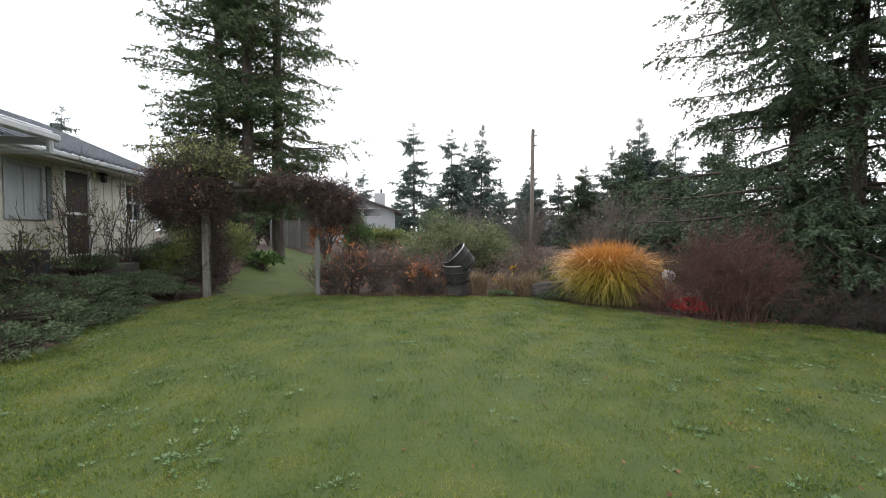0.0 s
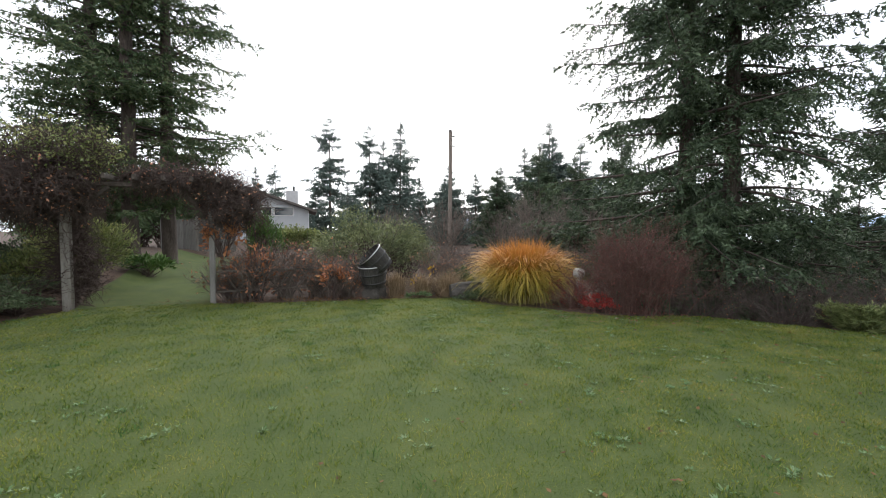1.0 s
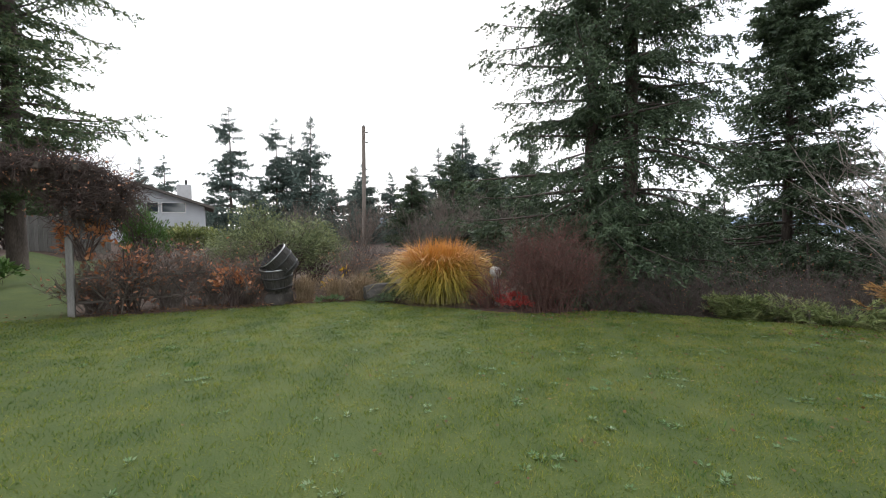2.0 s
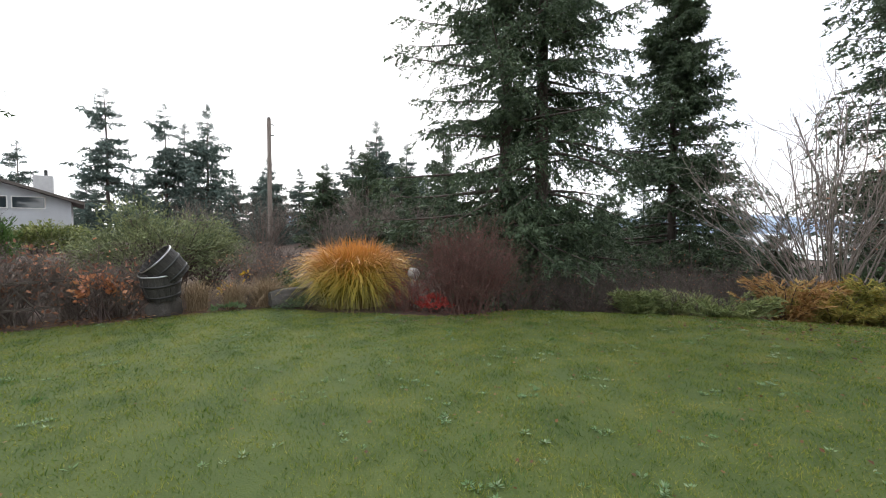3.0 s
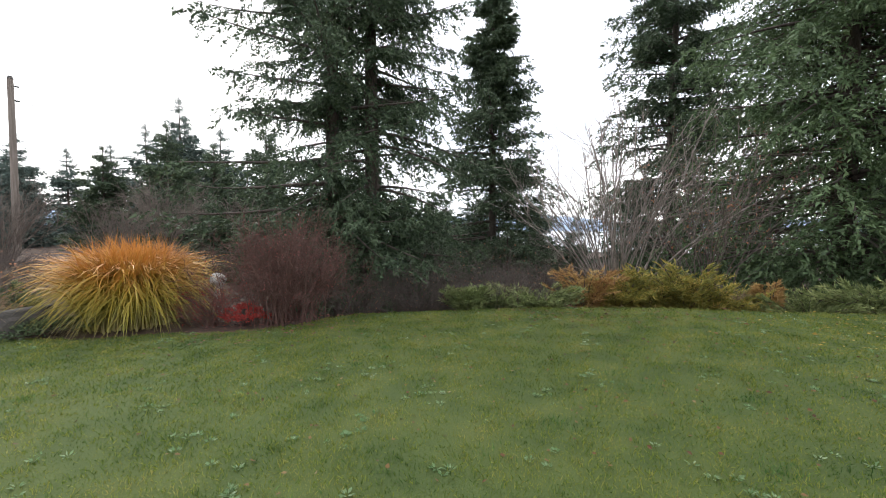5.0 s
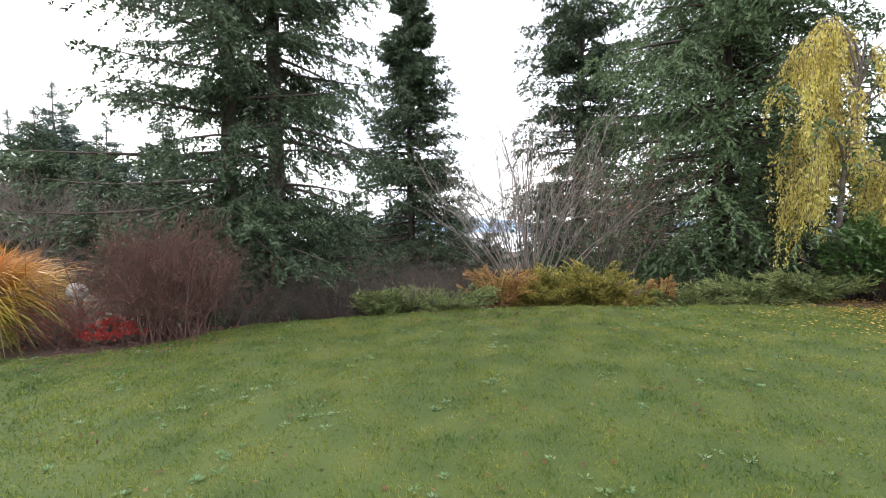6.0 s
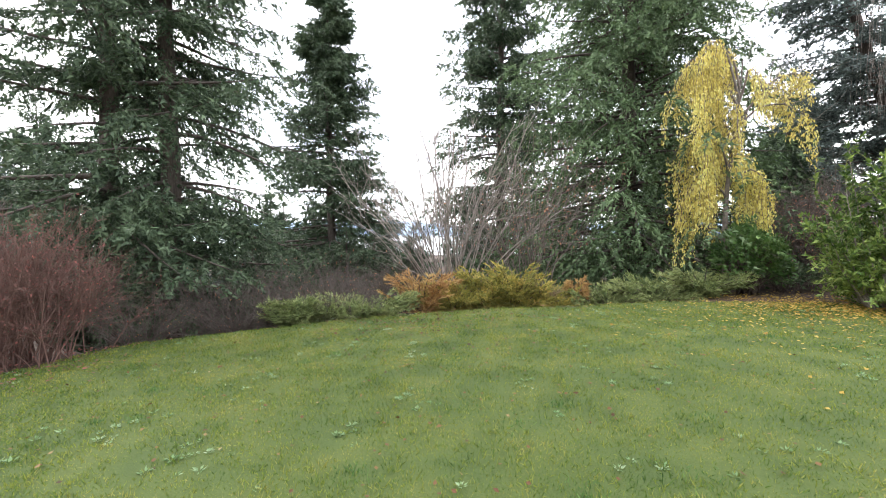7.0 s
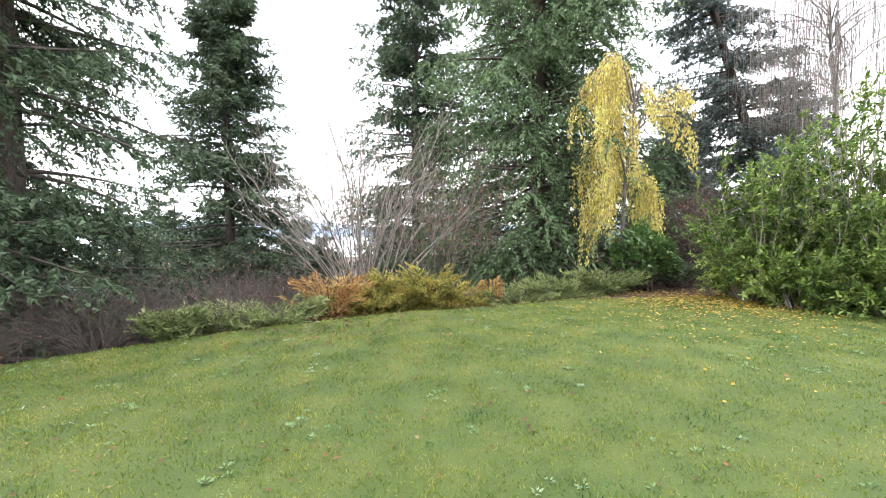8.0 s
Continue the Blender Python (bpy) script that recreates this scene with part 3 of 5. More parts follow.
conifer("blue_spruce", 17.0, -12.2, 0.0, 20, 2.6, 2.6, 44, M_NEEDLE_BLUE, "leaning blue-grey spruce with a bare lower trunk", 240, 14, 12, 0.24, 0.3, 0.3, 0.35, 0.17, lean=(0.05, 0.26), taper=0.45, ragged=0.5)
conifer("spruce_tree", 23.16, -11.45, -0.5, 9, 2.8, 0.5, 45, M_NEEDLE_BLUE, "small bluish spruce standing behind the birch", 120, 12, 10, 0.18, 0.3, 0.35, 0.5, 0.26, group="spruces")
conifer("spruce_tree", 19.6, -9.0, -0.4, 7.5, 2.4, 0.2, 46, M_NEEDLE_FIR, "dim young spruce in the shade behind the birch", 110, 12, 10, 0.16, 0.3, 0.35, 0.5, 0.24, group="spruces")
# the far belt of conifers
far_a = conifer("distant_fir", -6.25, 73.08, -1.0, 21.5, 4.6, 3.5, 51, M_NEEDLE_HAZE, "dark fir of the distant tree belt, haze in its needle colour", 95, 9, 6, 0.3, 0.3, 0.3, 0.4, 0.62, taper=0.6, group="distant firs", ragged=0.6)
far_b = conifer("distant_fir", 5.7, 73.47, -1.0, 21.6, 5.0, 1.0, 52, M_NEEDLE_HAZE, "dark fir of the distant tree belt, haze in its needle colour", 160, 9, 6, 0.3, 0.3, 0.3, 0.45, 0.66, taper=0.75, group="distant firs", ragged=0.5)
far_c = conifer("distant_fir", 21.4, 33.0, -3.2, 14.0, 3.4, 0.3, 53, M_NEEDLE_FIR, "dark green fir of the wood below the garden", 170, 9, 7, 0.22, 0.3, 0.3, 0.5, 0.46, taper=0.7, group="distant firs", ragged=0.5)
FAR = [(0, 0.53, 78.33, 21.3, 0.9), (1, 3.09, 80.39, 19.5, 1.0), (1, 11.14, 58.01, 11.5, 1.2), (1, 14.84, 57.08, 10.3, 1.2), (1, 17.8, 46.26, 12.0, 1.1), (1, 18.12, 40.45, 13.6, 1.1),
       (1, -20.83, 85.32, 14, 0.9), (0, -17.48, 86.18, 14.6, 0.9), (0, -30.8, 31.55, 10.8, 1.0), (1, 19.92, 37.25, 11.5, 1.3), (1, 23.16, 50.09, 14.5, 1.1), (1, 7.95, 64.96, 10.0, 1.3),
       (1, -2.2, 88.04, 11.5, 1.3), (1, -10.26, 89.7, 11, 1.4), (1, 12.74, 68.98, 11, 1.4), (1, 26.17, 43.34, 12, 1.2), (1, 23.24, 29.33, 10, 1.3), (1, 30.85, 32.81, 12, 1.3), (1, 28.5, 23.52, 9.5, 1.4), (1, 35.65, 21.24, 10, 1.3),
       (1, 19.95, 60.95, 12, 1.3), (1, 41.67, 16.01, 10.5, 1.2), (1, 27.17, 14.82, 8.2, 1.3), (1, 36.62, 5.94, 9.5, 1.3), (1, 42.96, -1.64, 12, 1.2), (1, 35.93, -8.7, 12, 1.2), (1, 32.46, -15.71, 13, 1.2), (1, 26.9, -19.78, 13, 1.2), (1, -3.29, 68.39, 9, 1.6),
       (2, 15.6, 37.4, 10.4, 1.2), (2, 13.2, 43.0, 8.8, 1.3), (2, 19.0, 29.2, 9.6, 1.2), (2, 22.4, 25.6, 9.8, 1.3), (1, 9.6, 50.5, 8.6, 1.5), (2, 26.0, 18.6, 8.6, 1.3),
       (2, 21.5, 14.6, 7.2, 1.4), (2, 24.5, 10.4, 6.6, 1.4), (2, 17.2, 33.5, 9.0, 1.3), (2, 12.2, 9.6, 4.4, 1.3), (2, 13.6, 6.9, 4.2, 1.3), (2, 11.0, 11.6, 5.0, 1.3), (2, 15.4, 5.0, 4.4, 1.3), (2, 10.2, 14.6, 5.2, 1.4), (2, 14.4, 16.4, 6.4, 1.4), (2, 8.6, 17.6, 3.6, 1.5)]
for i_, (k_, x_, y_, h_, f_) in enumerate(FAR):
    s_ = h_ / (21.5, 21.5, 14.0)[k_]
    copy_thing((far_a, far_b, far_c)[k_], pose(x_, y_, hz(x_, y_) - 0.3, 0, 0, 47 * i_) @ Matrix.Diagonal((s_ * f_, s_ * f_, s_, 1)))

# ---- bare and leafy shrubs ----


def stems_of(g, n, h, spread, k=7, arch=0.5, foot=0.12):
    """Arching stems from a common foot: (n, k, 3)."""
    az, t = g.uniform(0, 2 * np.pi, n), np.linspace(0, 1, k)[None, :]
    out = spread * np.sqrt(g.uniform(0.02, 1, n))
    top = h * g.uniform(0.65, 1.0, n) * np.sqrt(np.clip(1.15 - (out / spread) ** 2 * arch * 1.6, 0.15, 1))
    rad = out[:, None] * (t ** 1.25)
    X = np.stack([np.cos(az)[:, None] * rad, np.sin(az)[:, None] * rad, top[:, None] * (t * (1 + 0.35 * arch) - 0.35 * arch * t ** 2.5)], -1)
    X[..., :2] += g.normal(size=(n, 1, 2)) * foot
    X += np.cumsum(g.normal(size=X.shape) * 0.012 * h, 1) * t[..., None]
    return X


def offshoots(g, paths, m, length, k=5, angle=0.8, rise=0.25, lo=0.3):
    """m side twigs on each path."""
    n, K, _ = paths.shape
    s = g.uniform(lo, 0.98, (n, m)) * (K - 1)
    i = np.minimum(s.astype(int), K - 2)
    f = (s - i)[..., None]
    ar = np.arange(n)[:, None]
    O = paths[ar, i] * (1 - f) + paths[ar, i + 1] * f
    T = unit(paths[ar, i + 1] - paths[ar, i])
    D = unit(T + g.normal(size=T.shape) * angle + np.array([0, 0, rise]))
    t = np.linspace(0, 1, k)[None, :, None]
    O, D = O.reshape(-1, 1, 3), D.reshape(-1, 1, 3)
    ln = (length * g.uniform(0.4, 1.2, n * m))[:, None, None]
    X = O + D * ln * t
    X += np.cumsum(g.normal(size=X.shape) * 0.05 * length, 1) * t
    return X


def twiggy(name, x, y, z, h, spread, label, material, seed, n=40, m1=5, m2=4, l1=0.5, l2=0.25, r=0.014, leaves=0, leaf=None, leaf_size=0.03, category="shrub", group="", arch=0.5, turn=0, angle=0.8, rise=0.25, foot=0.12):
    g = np.random.default_rng(seed)
    e = thing(name, x, y, z, label, category, group, turn)
    S = stems_of(g, n, h, spread, 8, arch, foot)
    S[..., 2] -= 0.08
    branch_mass("stemwork", mesh_of("stemwork", *tubes(S, r, r * 0.35, 4), material, True), e)
    A = offshoots(g, S, m1, l1 * h, 4, angle, rise)
    B = offshoots(g, A, m2, l2 * h, 3, angle, rise)
    branch_mass("twig_mass", mesh_of("twig_mass", *join([tubes(A, r * 0.45, r * 0.2, 3), tubes(B, r * 0.28, r * 0.12, 3)]), material, True), e)
    if leaves:
        pts = np.concatenate([B.reshape(-1, 3), A[:, 2:].reshape(-1, 3)])
        P = pts[g.integers(0, len(pts), leaves)] + g.normal(size=(leaves, 3)) * 0.03
        sz = leaf_size * g.uniform(0.6, 1.3, leaves)
        branch_mass("foliage", mesh_of("foliage", *kites(P, g.normal(size=P.shape) + np.array([0, 0, -0.3]), sz, sz * 0.55, g), leaf), e)
    return e


def leafy_shrub(name, x, y, z, rx, ry, h, label, material, seed, n=6000, leaf=0.07, ratio=0.45, clumps=40, category="shrub", group="", turn=0, twig=None, up=0.3, lump=0.28, low=0.0, extra=None):
    """A rounded shrub: stems inside, leaves gathered in clumps over an uneven dome."""
    g = np.random.default_rng(seed)
    e = thing(name, x, y, z, label, category, group, turn)
    d = g.normal(size=(clumps, 3))
    d[:, 2] = np.abs(d[:, 2]) * 1.1 - 0.25 + low
    d = unit(d)
    rad = g.uniform(0.55, 1.0, clumps)[:, None]
    C = d * rad * np.array([rx, ry, h * 0.56]) + np.array([0, 0, h * 0.45])
    C[:, 2] = np.maximum(C[:, 2], 0.12 * h)
    stems = np.stack([np.zeros((clumps, 3)) + g.normal(size=(clumps, 3)) * np.array([rx * 0.15, ry * 0.15, 0]), C * np.array([0.5, 0.5, 0.6]) + g.normal(size=C.shape) * 0.05, C], 1)
    stems[:, 0, 2] = -0.06
    tw = offshoots(g, stems, 5, 0.3 * h, 4, 0.9, 0.2)
    branch_mass("stemwork", mesh_of("stemwork", *join([tubes(stems, 0.012 + 0.006 * h, 0.006, 4), tubes(tw, 0.006, 0.003, 3)]), twig or M_TWIG_DARK, True), e, "woody stems")
    idx = g.integers(0, clumps, n)
    off = g.normal(size=(n, 3))
    off = unit(off) * np.sqrt(g.uniform(0.1, 1, (n, 1))) * lump * np.array([rx, ry, h * 0.6]) * g.uniform(0.7, 1.3, clumps)[idx][:, None]
    P = C[idx] + off
    P[:, 2] = np.abs(P[:, 2] - 0.02) + 0.02
    out = unit(P - np.array([0, 0, h * 0.3])) + g.normal(size=P.shape) * 0.7 + np.array([0, 0, up])
    sz = leaf * g.uniform(0.6, 1.3, n)
    branch_mass("foliage", mesh_of("foliage", *kites(P, out, sz, sz * ratio * g.uniform(0.8, 1.2, n), g, 0.5), material), e)
    if extra:
        m2, k2, a2 = extra
        j = g.integers(0, n, k2)
        P2 = P[j] * np.array([1.03, 1.03, 1.02])
        s2 = leaf * a2 * g.uniform(0.7, 1.2, k2)
        branch_mass("tip_mass", mesh_of("tip_mass", *kites(P2, out[j], s2, s2 * 0.7, g, 0.5), m2), e)
    return e

# ---- the flower bed ----
# red-brown barberry
twiggy("barberry_bush", 4.65, 7.65, -0.34, 2.05, 1.02, "rounded red-brown barberry, mostly bare, at the lawn's edge", M_TWIG_RED, 61, 150, 8, 5, 0.28, 0.12, 0.011, 5200, M_BARBERRY, 0.036, arch=0.62, angle=0.65, foot=0.34)
leafy_shrub("red_azalea", 3.96, 7.9, -0.34, 0.42, 0.4, 0.42, "small bright scarlet shrub beside the barberry", M_SCARLET, 62, 1500, 0.05, 0.5, 22)
twiggy("red_twig_shrub", 3.6, 8.41, -0.34, 0.95, 0.8, "low shrub with thin red leaves behind the scarlet one", M_TWIG_RED, 63, 50, 5, 4, 0.35, 0.2, 0.008, 1400, M_SCARLET, 0.03)


def ornamental_grass(name, x, y, z, r, h, n, label, material, seed, width=0.018, category="grass clump"):
    g = np.random.default_rng(seed)
    e = thing(name, x, y, z, label, category)
    k = 8
    t = np.linspace(0, 1, k)[None, :]
    az = g.uniform(0, 2 * np.pi, n)
    phi = np.radians(94) * g.uniform(0.0, 1.0, n) ** 0.7
    far_out = g.uniform(0.72, 1.08, n)
    out, hh = r * np.sin(phi) * far_out, h * np.clip(np.cos(phi), 0.001, 1) ** 0.62 * far_out + 0.04
    lean = out / r
    foot = g.normal(size=(n, 2)) * r * 0.16
    rr = out[:, None] * t ** 1.35
    X = np.stack([foot[:, :1] + np.cos(az)[:, None] * rr, foot[:, 1:] + np.sin(az)[:, None] * rr, hh[:, None] * t + h * (0.28 + 0.42 * lean[:, None]) * 2.2 * t * (1 - t) * lean[:, None]], -1)
    X[..., 2] = np.maximum(X[..., 2], 0.01)
    X += np.cumsum(g.normal(size=X.shape) * 0.013 * h, 1)
    X[..., 2] = np.maximum(X[..., 2], 0.01)
    side = np.stack([-np.sin(az), np.cos(az), 0 * az], -1)[:, None] + g.normal(size=(n, 1, 3)) * 0.35
    w = width * (1.05 - t ** 2)[..., None] * g.uniform(0.6, 1.2, (n, 1, 1))
    Vv = np.stack([X - side * w / 2, X + side * w / 2], 2).reshape(-1, 3)
    i, j = np.meshgrid(np.arange(n), np.arange(k - 1), indexing="ij")
    o = (i * k + j) * 2
    Ff = np.stack([o, o + 1, o + 3, o + 2], -1).reshape(-1, 4)
    branch_mass("blade_mass", mesh_of("blade_mass", Vv, Ff, material, True), e)
    return e


ornamental_grass("miscanthus_clump", 2.85, 9.8, -0.34, 1.5, 1.58, 6500, "large arching ornamental grass, orange above and green below", M_MISCANTHUS, 71, 0.028)
ornamental_grass("dry_grass_tuft", -0.47, 11.0, -0.33, 0.55, 0.77, 700, "tuft of dry straw-coloured grass in the bed", M_TAN, 72, 0.008)
ornamental_grass("dry_grass_tuft", 0.27, 10.88, -0.33, 0.61, 0.7, 700, "low tuft of dry straw-coloured grass in the bed", M_TAN, 73, 0.008)
ornamental_grass("dry_grass_tuft", 0.95, 10.7, -0.33, 0.66, 0.77, 800, "drooping tuft of dry straw-coloured grass beside the rock", M_TAN, 74, 0.008)
leafy_shrub("lambs_ear", 0.12, 10.48, -0.33, 0.38, 0.2, 0.16, "low clump of pale grey-green leaves at the lawn's edge", M_WEED, 75, 260, 0.09, 0.4, 14, "plant")
leafy_shrub("low_groundcover", 1.68, 9.85, -0.33, 0.75, 0.4, 0.28, "dark green low groundcover below the ornamental grass", M_COVER, 76, 1800, 0.06, 0.5, 30, "plant")


def rock(name, x, y, z, sx, sy, sz, seed, label, turn=0):
    bm = bmesh.new()
    bmesh.ops.create_icosphere(bm, subdivisions=3, radius=0.5)
    for v in bm.verts:
        f = 1 + 0.35 * noise.noise(v.co * 2.1 + Vector((seed, 0, 0))) + 0.1 * noise.noise(v.co * 6 + Vector((0, seed, 0)))
        v.co = Vector((max(-0.42, min(0.42, v.co.x * f)) * sx, max(-0.42, min(0.42, v.co.y * f)) * sy, max(-0.3, min(0.36, v.co.z * f)) * sz))
    me = bpy.data.meshes.new(name)
    bm.to_mesh(me)
    bm.free()
    me.materials.append(M_ROCK)
    ob = new(name, me)
    ob.matrix_basis = pose(x, y, z, 0, 0, turn)
    return tagged(ob, label, "rock", "rocks in the bed")


rock("rock", 1.42, 10.32, -0.1, 1.15, 0.6, 0.62, 1.0, "dark flat-topped grey rock beside the ornamental grass", 10)
rock("rock", 1.22, 10.65, -0.21, 0.5, 0.4, 0.36, 5.0, "small dark grey rock in the bed", 30)
rock("rock", -1.12, 10.75, -0.14, 0.66, 0.6, 0.6, 8.0, "grey rock under the old barrel", 50)


def barrel(x, y, z, m, label, ragged=0.006):
    """A tilted open half-barrel: staves, hoops and a bottom."""
    e = new("half_barrel")
    e.matrix_basis = Matrix.Translation((x, y, z)) @ m
    tagged(e, label, "barrel", "old barrels")
    ns, hgt = 18, 0.62
    bm = bmesh.new()
    w = 2 * math.pi / ns * 0.96
    rows_ = []
    for a_ in (-w / 2, 0, w / 2):
        for zz_, rr_ in ((0.0, 0.31), (hgt * 0.5, 0.375), (hgt, 0.385)):
            rows_.append([bm.verts.new(((rr_ + d_) * math.cos(a_), (rr_ + d_) * math.sin(a_), zz_)) for d_ in (0, -0.028)])
    for c_ in range(2):
        for q_ in range(2):
            i0, i1 = c_ * 3 + q_, (c_ + 1) * 3 + q_
            bm.faces.new((rows_[i0][0], rows_[i1][0], rows_[i1 + 1][0], rows_[i0 + 1][0]))
            bm.faces.new((rows_[i0][1], rows_[i0 + 1][1], rows_[i1 + 1][1], rows_[i1][1]))
        bm.faces.new((rows_[c_ * 3 + 2][0], rows_[c_ * 3 + 5][0], rows_[c_ * 3 + 5][1], rows_[c_ * 3 + 2][1]))
        bm.faces.new((rows_[c_ * 3][0], rows_[c_ * 3][1], rows_[c_ * 3 + 3][1], rows_[c_ * 3 + 3][0]))
    for q_ in range(2):
        bm.faces.new((rows_[q_][0], rows_[q_ + 1][0], rows_[q_ + 1][1], rows_[q_][1]))
        bm.faces.new((rows_[6 + q_][0], rows_[6 + q_][1], rows_[7 + q_][1], rows_[7 + q_][0]))
    me = bpy.data.meshes.new("stave")
    bm.to_mesh(me)
    bm.free()
    me.materials.append(M_STAVE)
    for i in range(ns):
        child("stave", me, e, at=pose(0, 0, random.uniform(-ragged, ragged), 0, 0, 360 / ns * i))
    for zz_, rr_, hh_, mt, lb in ((0.1, 0.336, 0.045, M_BLACK, "rusty hoop"), (0.36, 0.384, 0.045, M_BLACK, "rusty hoop"), (0.59, 0.392, 0.03, M_HOOP, "pale metal rim hoop")):
        an = np.arange(36) * 2 * np.pi / 36
        ring = lambda r__, z__: np.stack([r__ * np.cos(an), r__ * np.sin(an), 0 * an + z__], -1)
        V = np.concatenate([ring(rr_, zz_ - hh_ / 2), ring(rr_ + 0.008, zz_ - hh_ / 2), ring(rr_ + 0.008, zz_ + hh_ / 2), ring(rr_ - 0.03, zz_ + hh_ / 2)])
        a, b = np.arange(36), (np.arange(36) + 1) % 36
        F = np.concatenate([np.stack([a + 36 * k, b + 36 * k, b + 36 * (k + 1), a + 36 * (k + 1)], -1) for k in range(3)])
        child("hoop", mesh_of("hoop", V, F, mt, True), e, lb)
    bm = bmesh.new()
    bmesh.ops.create_cone(bm, cap_ends=True, segments=24, radius1=0.3, radius2=0.3, depth=0.03, matrix=Matrix.Translation((0, 0, 0.03)))
    part("bottom", bm, M_STAVE, e)


barrel(-0.84, 10.62, 0.52, Vector((-0.7, -0.14, 0.7)).to_track_quat("Z", "Y").to_matrix().to_4x4() @ Matrix.Scale(0.95, 4), "weathered grey wooden half-barrel tipped on its side")
barrel(-1.1, 10.72, 0.06, Vector((-0.12, -0.16, 0.97)).to_track_quat("Z", "Y").to_matrix().to_4x4() @ Matrix.Scale(0.96, 4), "dark rotten barrel with ragged staves under the tipped one", 0.035)


def statue(x, y, z):
    bm = bmesh.new()
    bmesh.ops.create_icosphere(bm, subdivisions=3, radius=0.15, matrix=Matrix.Translation((0, 0, 0.92)))
    bmesh.ops.create_cone(bm, cap_ends=True, segments=16, radius1=0.1, radius2=0.06, depth=0.85, matrix=Matrix.Translation((0, 0, 0.4)))
    for v in bm.verts:
        v.co += v.co.normalized() * 0.04 * noise.noise(v.co * 7)
    me = bpy.data.meshes.new("garden_statue")
    bm.to_mesh(me)
    bm.free()
    me.materials.append(M_STATUE)
    ob = new("garden_statue", me)
    ob.matrix_basis = pose(x, y, z)
    tagged(ob, "pale rounded stone garden ornament behind the shrubs", "statue")


statue(3.89, 8.68, -0.44)
# dry hydrangeas along the trellis
for x_, y_, h_, s_ in [(-4.8, 10.95, 1.2, 80), (-4.32, 10.83, 1.35, 81), (-3.46, 11.04, 1.5, 82), (-2.65, 11.1, 1.35, 83), (-1.85, 11.05, 1.15, 84)]:
    twiggy("hydrangea", x_, y_, hz(x_, y_), h_, 0.72, "dry hydrangea with brown leaves along the bed", M_TWIG, s_, 66, 6, 4, 0.36, 0.2, 0.011, 380, M_HYDRANGEA, 0.1, group="hydrangeas")
leafy_shrub("orange_shrub", -4.85, 10.42, 0.95, 0.42, 0.3, 0.85, "orange autumn leaves climbing beside the pergola post", M_RUSSET, 85, 420, 0.1, 0.6, 18)
leafy_shrub("orange_shrub", -2.13, 10.68, -0.32, 0.4, 0.35, 0.95, "orange autumn leaves on a small shrub", M_RUSSET, 86, 150, 0.12, 0.7, 16, low=0.4)
leafy_shrub("orange_shrub", -4.15, 10.7, -0.3, 0.55, 0.35, 1.55, "sparse rusty orange leaves on thin stems by the trellis", M_RUSSET, 851, 170, 0.11, 0.6, 22, low=0.5)
leafy_shrub("viburnum", -1.2, 13.28, -0.33, 1.95, 1.3, 2.35, "large rounded olive-green shrub behind the barrel", M_OLIVE, 87, 15000, 0.1, 0.3, 80, up=-0.1)
leafy_shrub("viburnum", 0.17, 14.49, -0.33, 1.3, 1.1, 1.7, "grey-green shrub behind the flower bed", M_OLIVE, 88, 6000, 0.09, 0.3, 50, up=-0.1)
twiggy("dry_weeping_shrub", 1.0, 11.87, -0.33, 1.55, 1.1, "grey-brown weeping shrub with dead drooping stems", M_TWIG, 89, 110, 6, 4, 0.3, 0.16, 0.009, 900, M_HYDRANGEA, 0.06, arch=0.7, rise=-0.5)
leafy_shrub("hellebore", 1.41, 11.4, -0.33, 0.5, 0.4, 0.75, "dark green leafy plant with grey leaves", M_COVER, 90, 900, 0.11, 0.4, 20, "plant")
leafy_shrub("yellow_hosta", 0.64, 11.18, 0.22, 0.14, 0.1, 0.3, "cluster of drooping yellow autumn leaves", M_YELLOW, 91, 16, 0.12, 0.5, 8, "plant", up=-1.0)
leafy_shrub("yellow_hosta", 0.15, 11.02, -0.08, 0.16, 0.12, 0.3, "faded yellow leaves low in the bed", M_YELLOW, 92, 14, 0.13, 0.5, 6, "plant", up=-1.0)
for x_, y_, s_ in [(1.93, 14.19, 93), (3.44, 12.56, 94), (-0.78, 16.73, 95), (5.6, 13.66, 97), (2.0, 17.77, 98)]:
    twiggy("bare_thicket", x_, y_, hz(x_, y_), 1.45, 1.4, "grey-brown bare thicket behind the flower bed", M_BRUSH, s_, 60, 6, 4, 0.35, 0.18, 0.01, group="bare thickets")

# ---- beyond the lawn's edge ----
proto = twiggy("bare_thicket", 7.77, 6.6, hz(7.77, 6.6) - 0.1, 1.5, 1.4, "tangled brown bare thicket on the slope", M_BRUSH, 101, 42, 5, 4, 0.4, 0.22, 0.011, 160, M_HYDRANGEA, 0.04, group="bare thickets")
for i_, (x_, y_, f_) in enumerate([(9.35, 5.62, 1.1), (10.46, 4.44, 1.1), (8.61, 7.08, 1.2), (11.13, 5.88, 1.35), (12.04, 4.24, 1.3), (6.36, 7.45, 0.9), (12.42, 7.09, 1.6), (13.68, 4.89, 1.5), (9.69, 8.44, 1.3), (15.4, 2.76, 1.4), (13.19, 0.81, 0.9), (8.98, 4.85, 0.8), (12.35, -7.33, 1.2), (11.7, -8.56, 1.2), (13.76, -8.88, 1.7), (14.49, -5.42, 1.5), (13.99, -1.15, 0.9)]):
    copy_thing(proto, pose(x_, y_, hz(x_, y_) - 0.1, 0, 0, 70 * i_) @ Matrix.Scale(f_, 4))
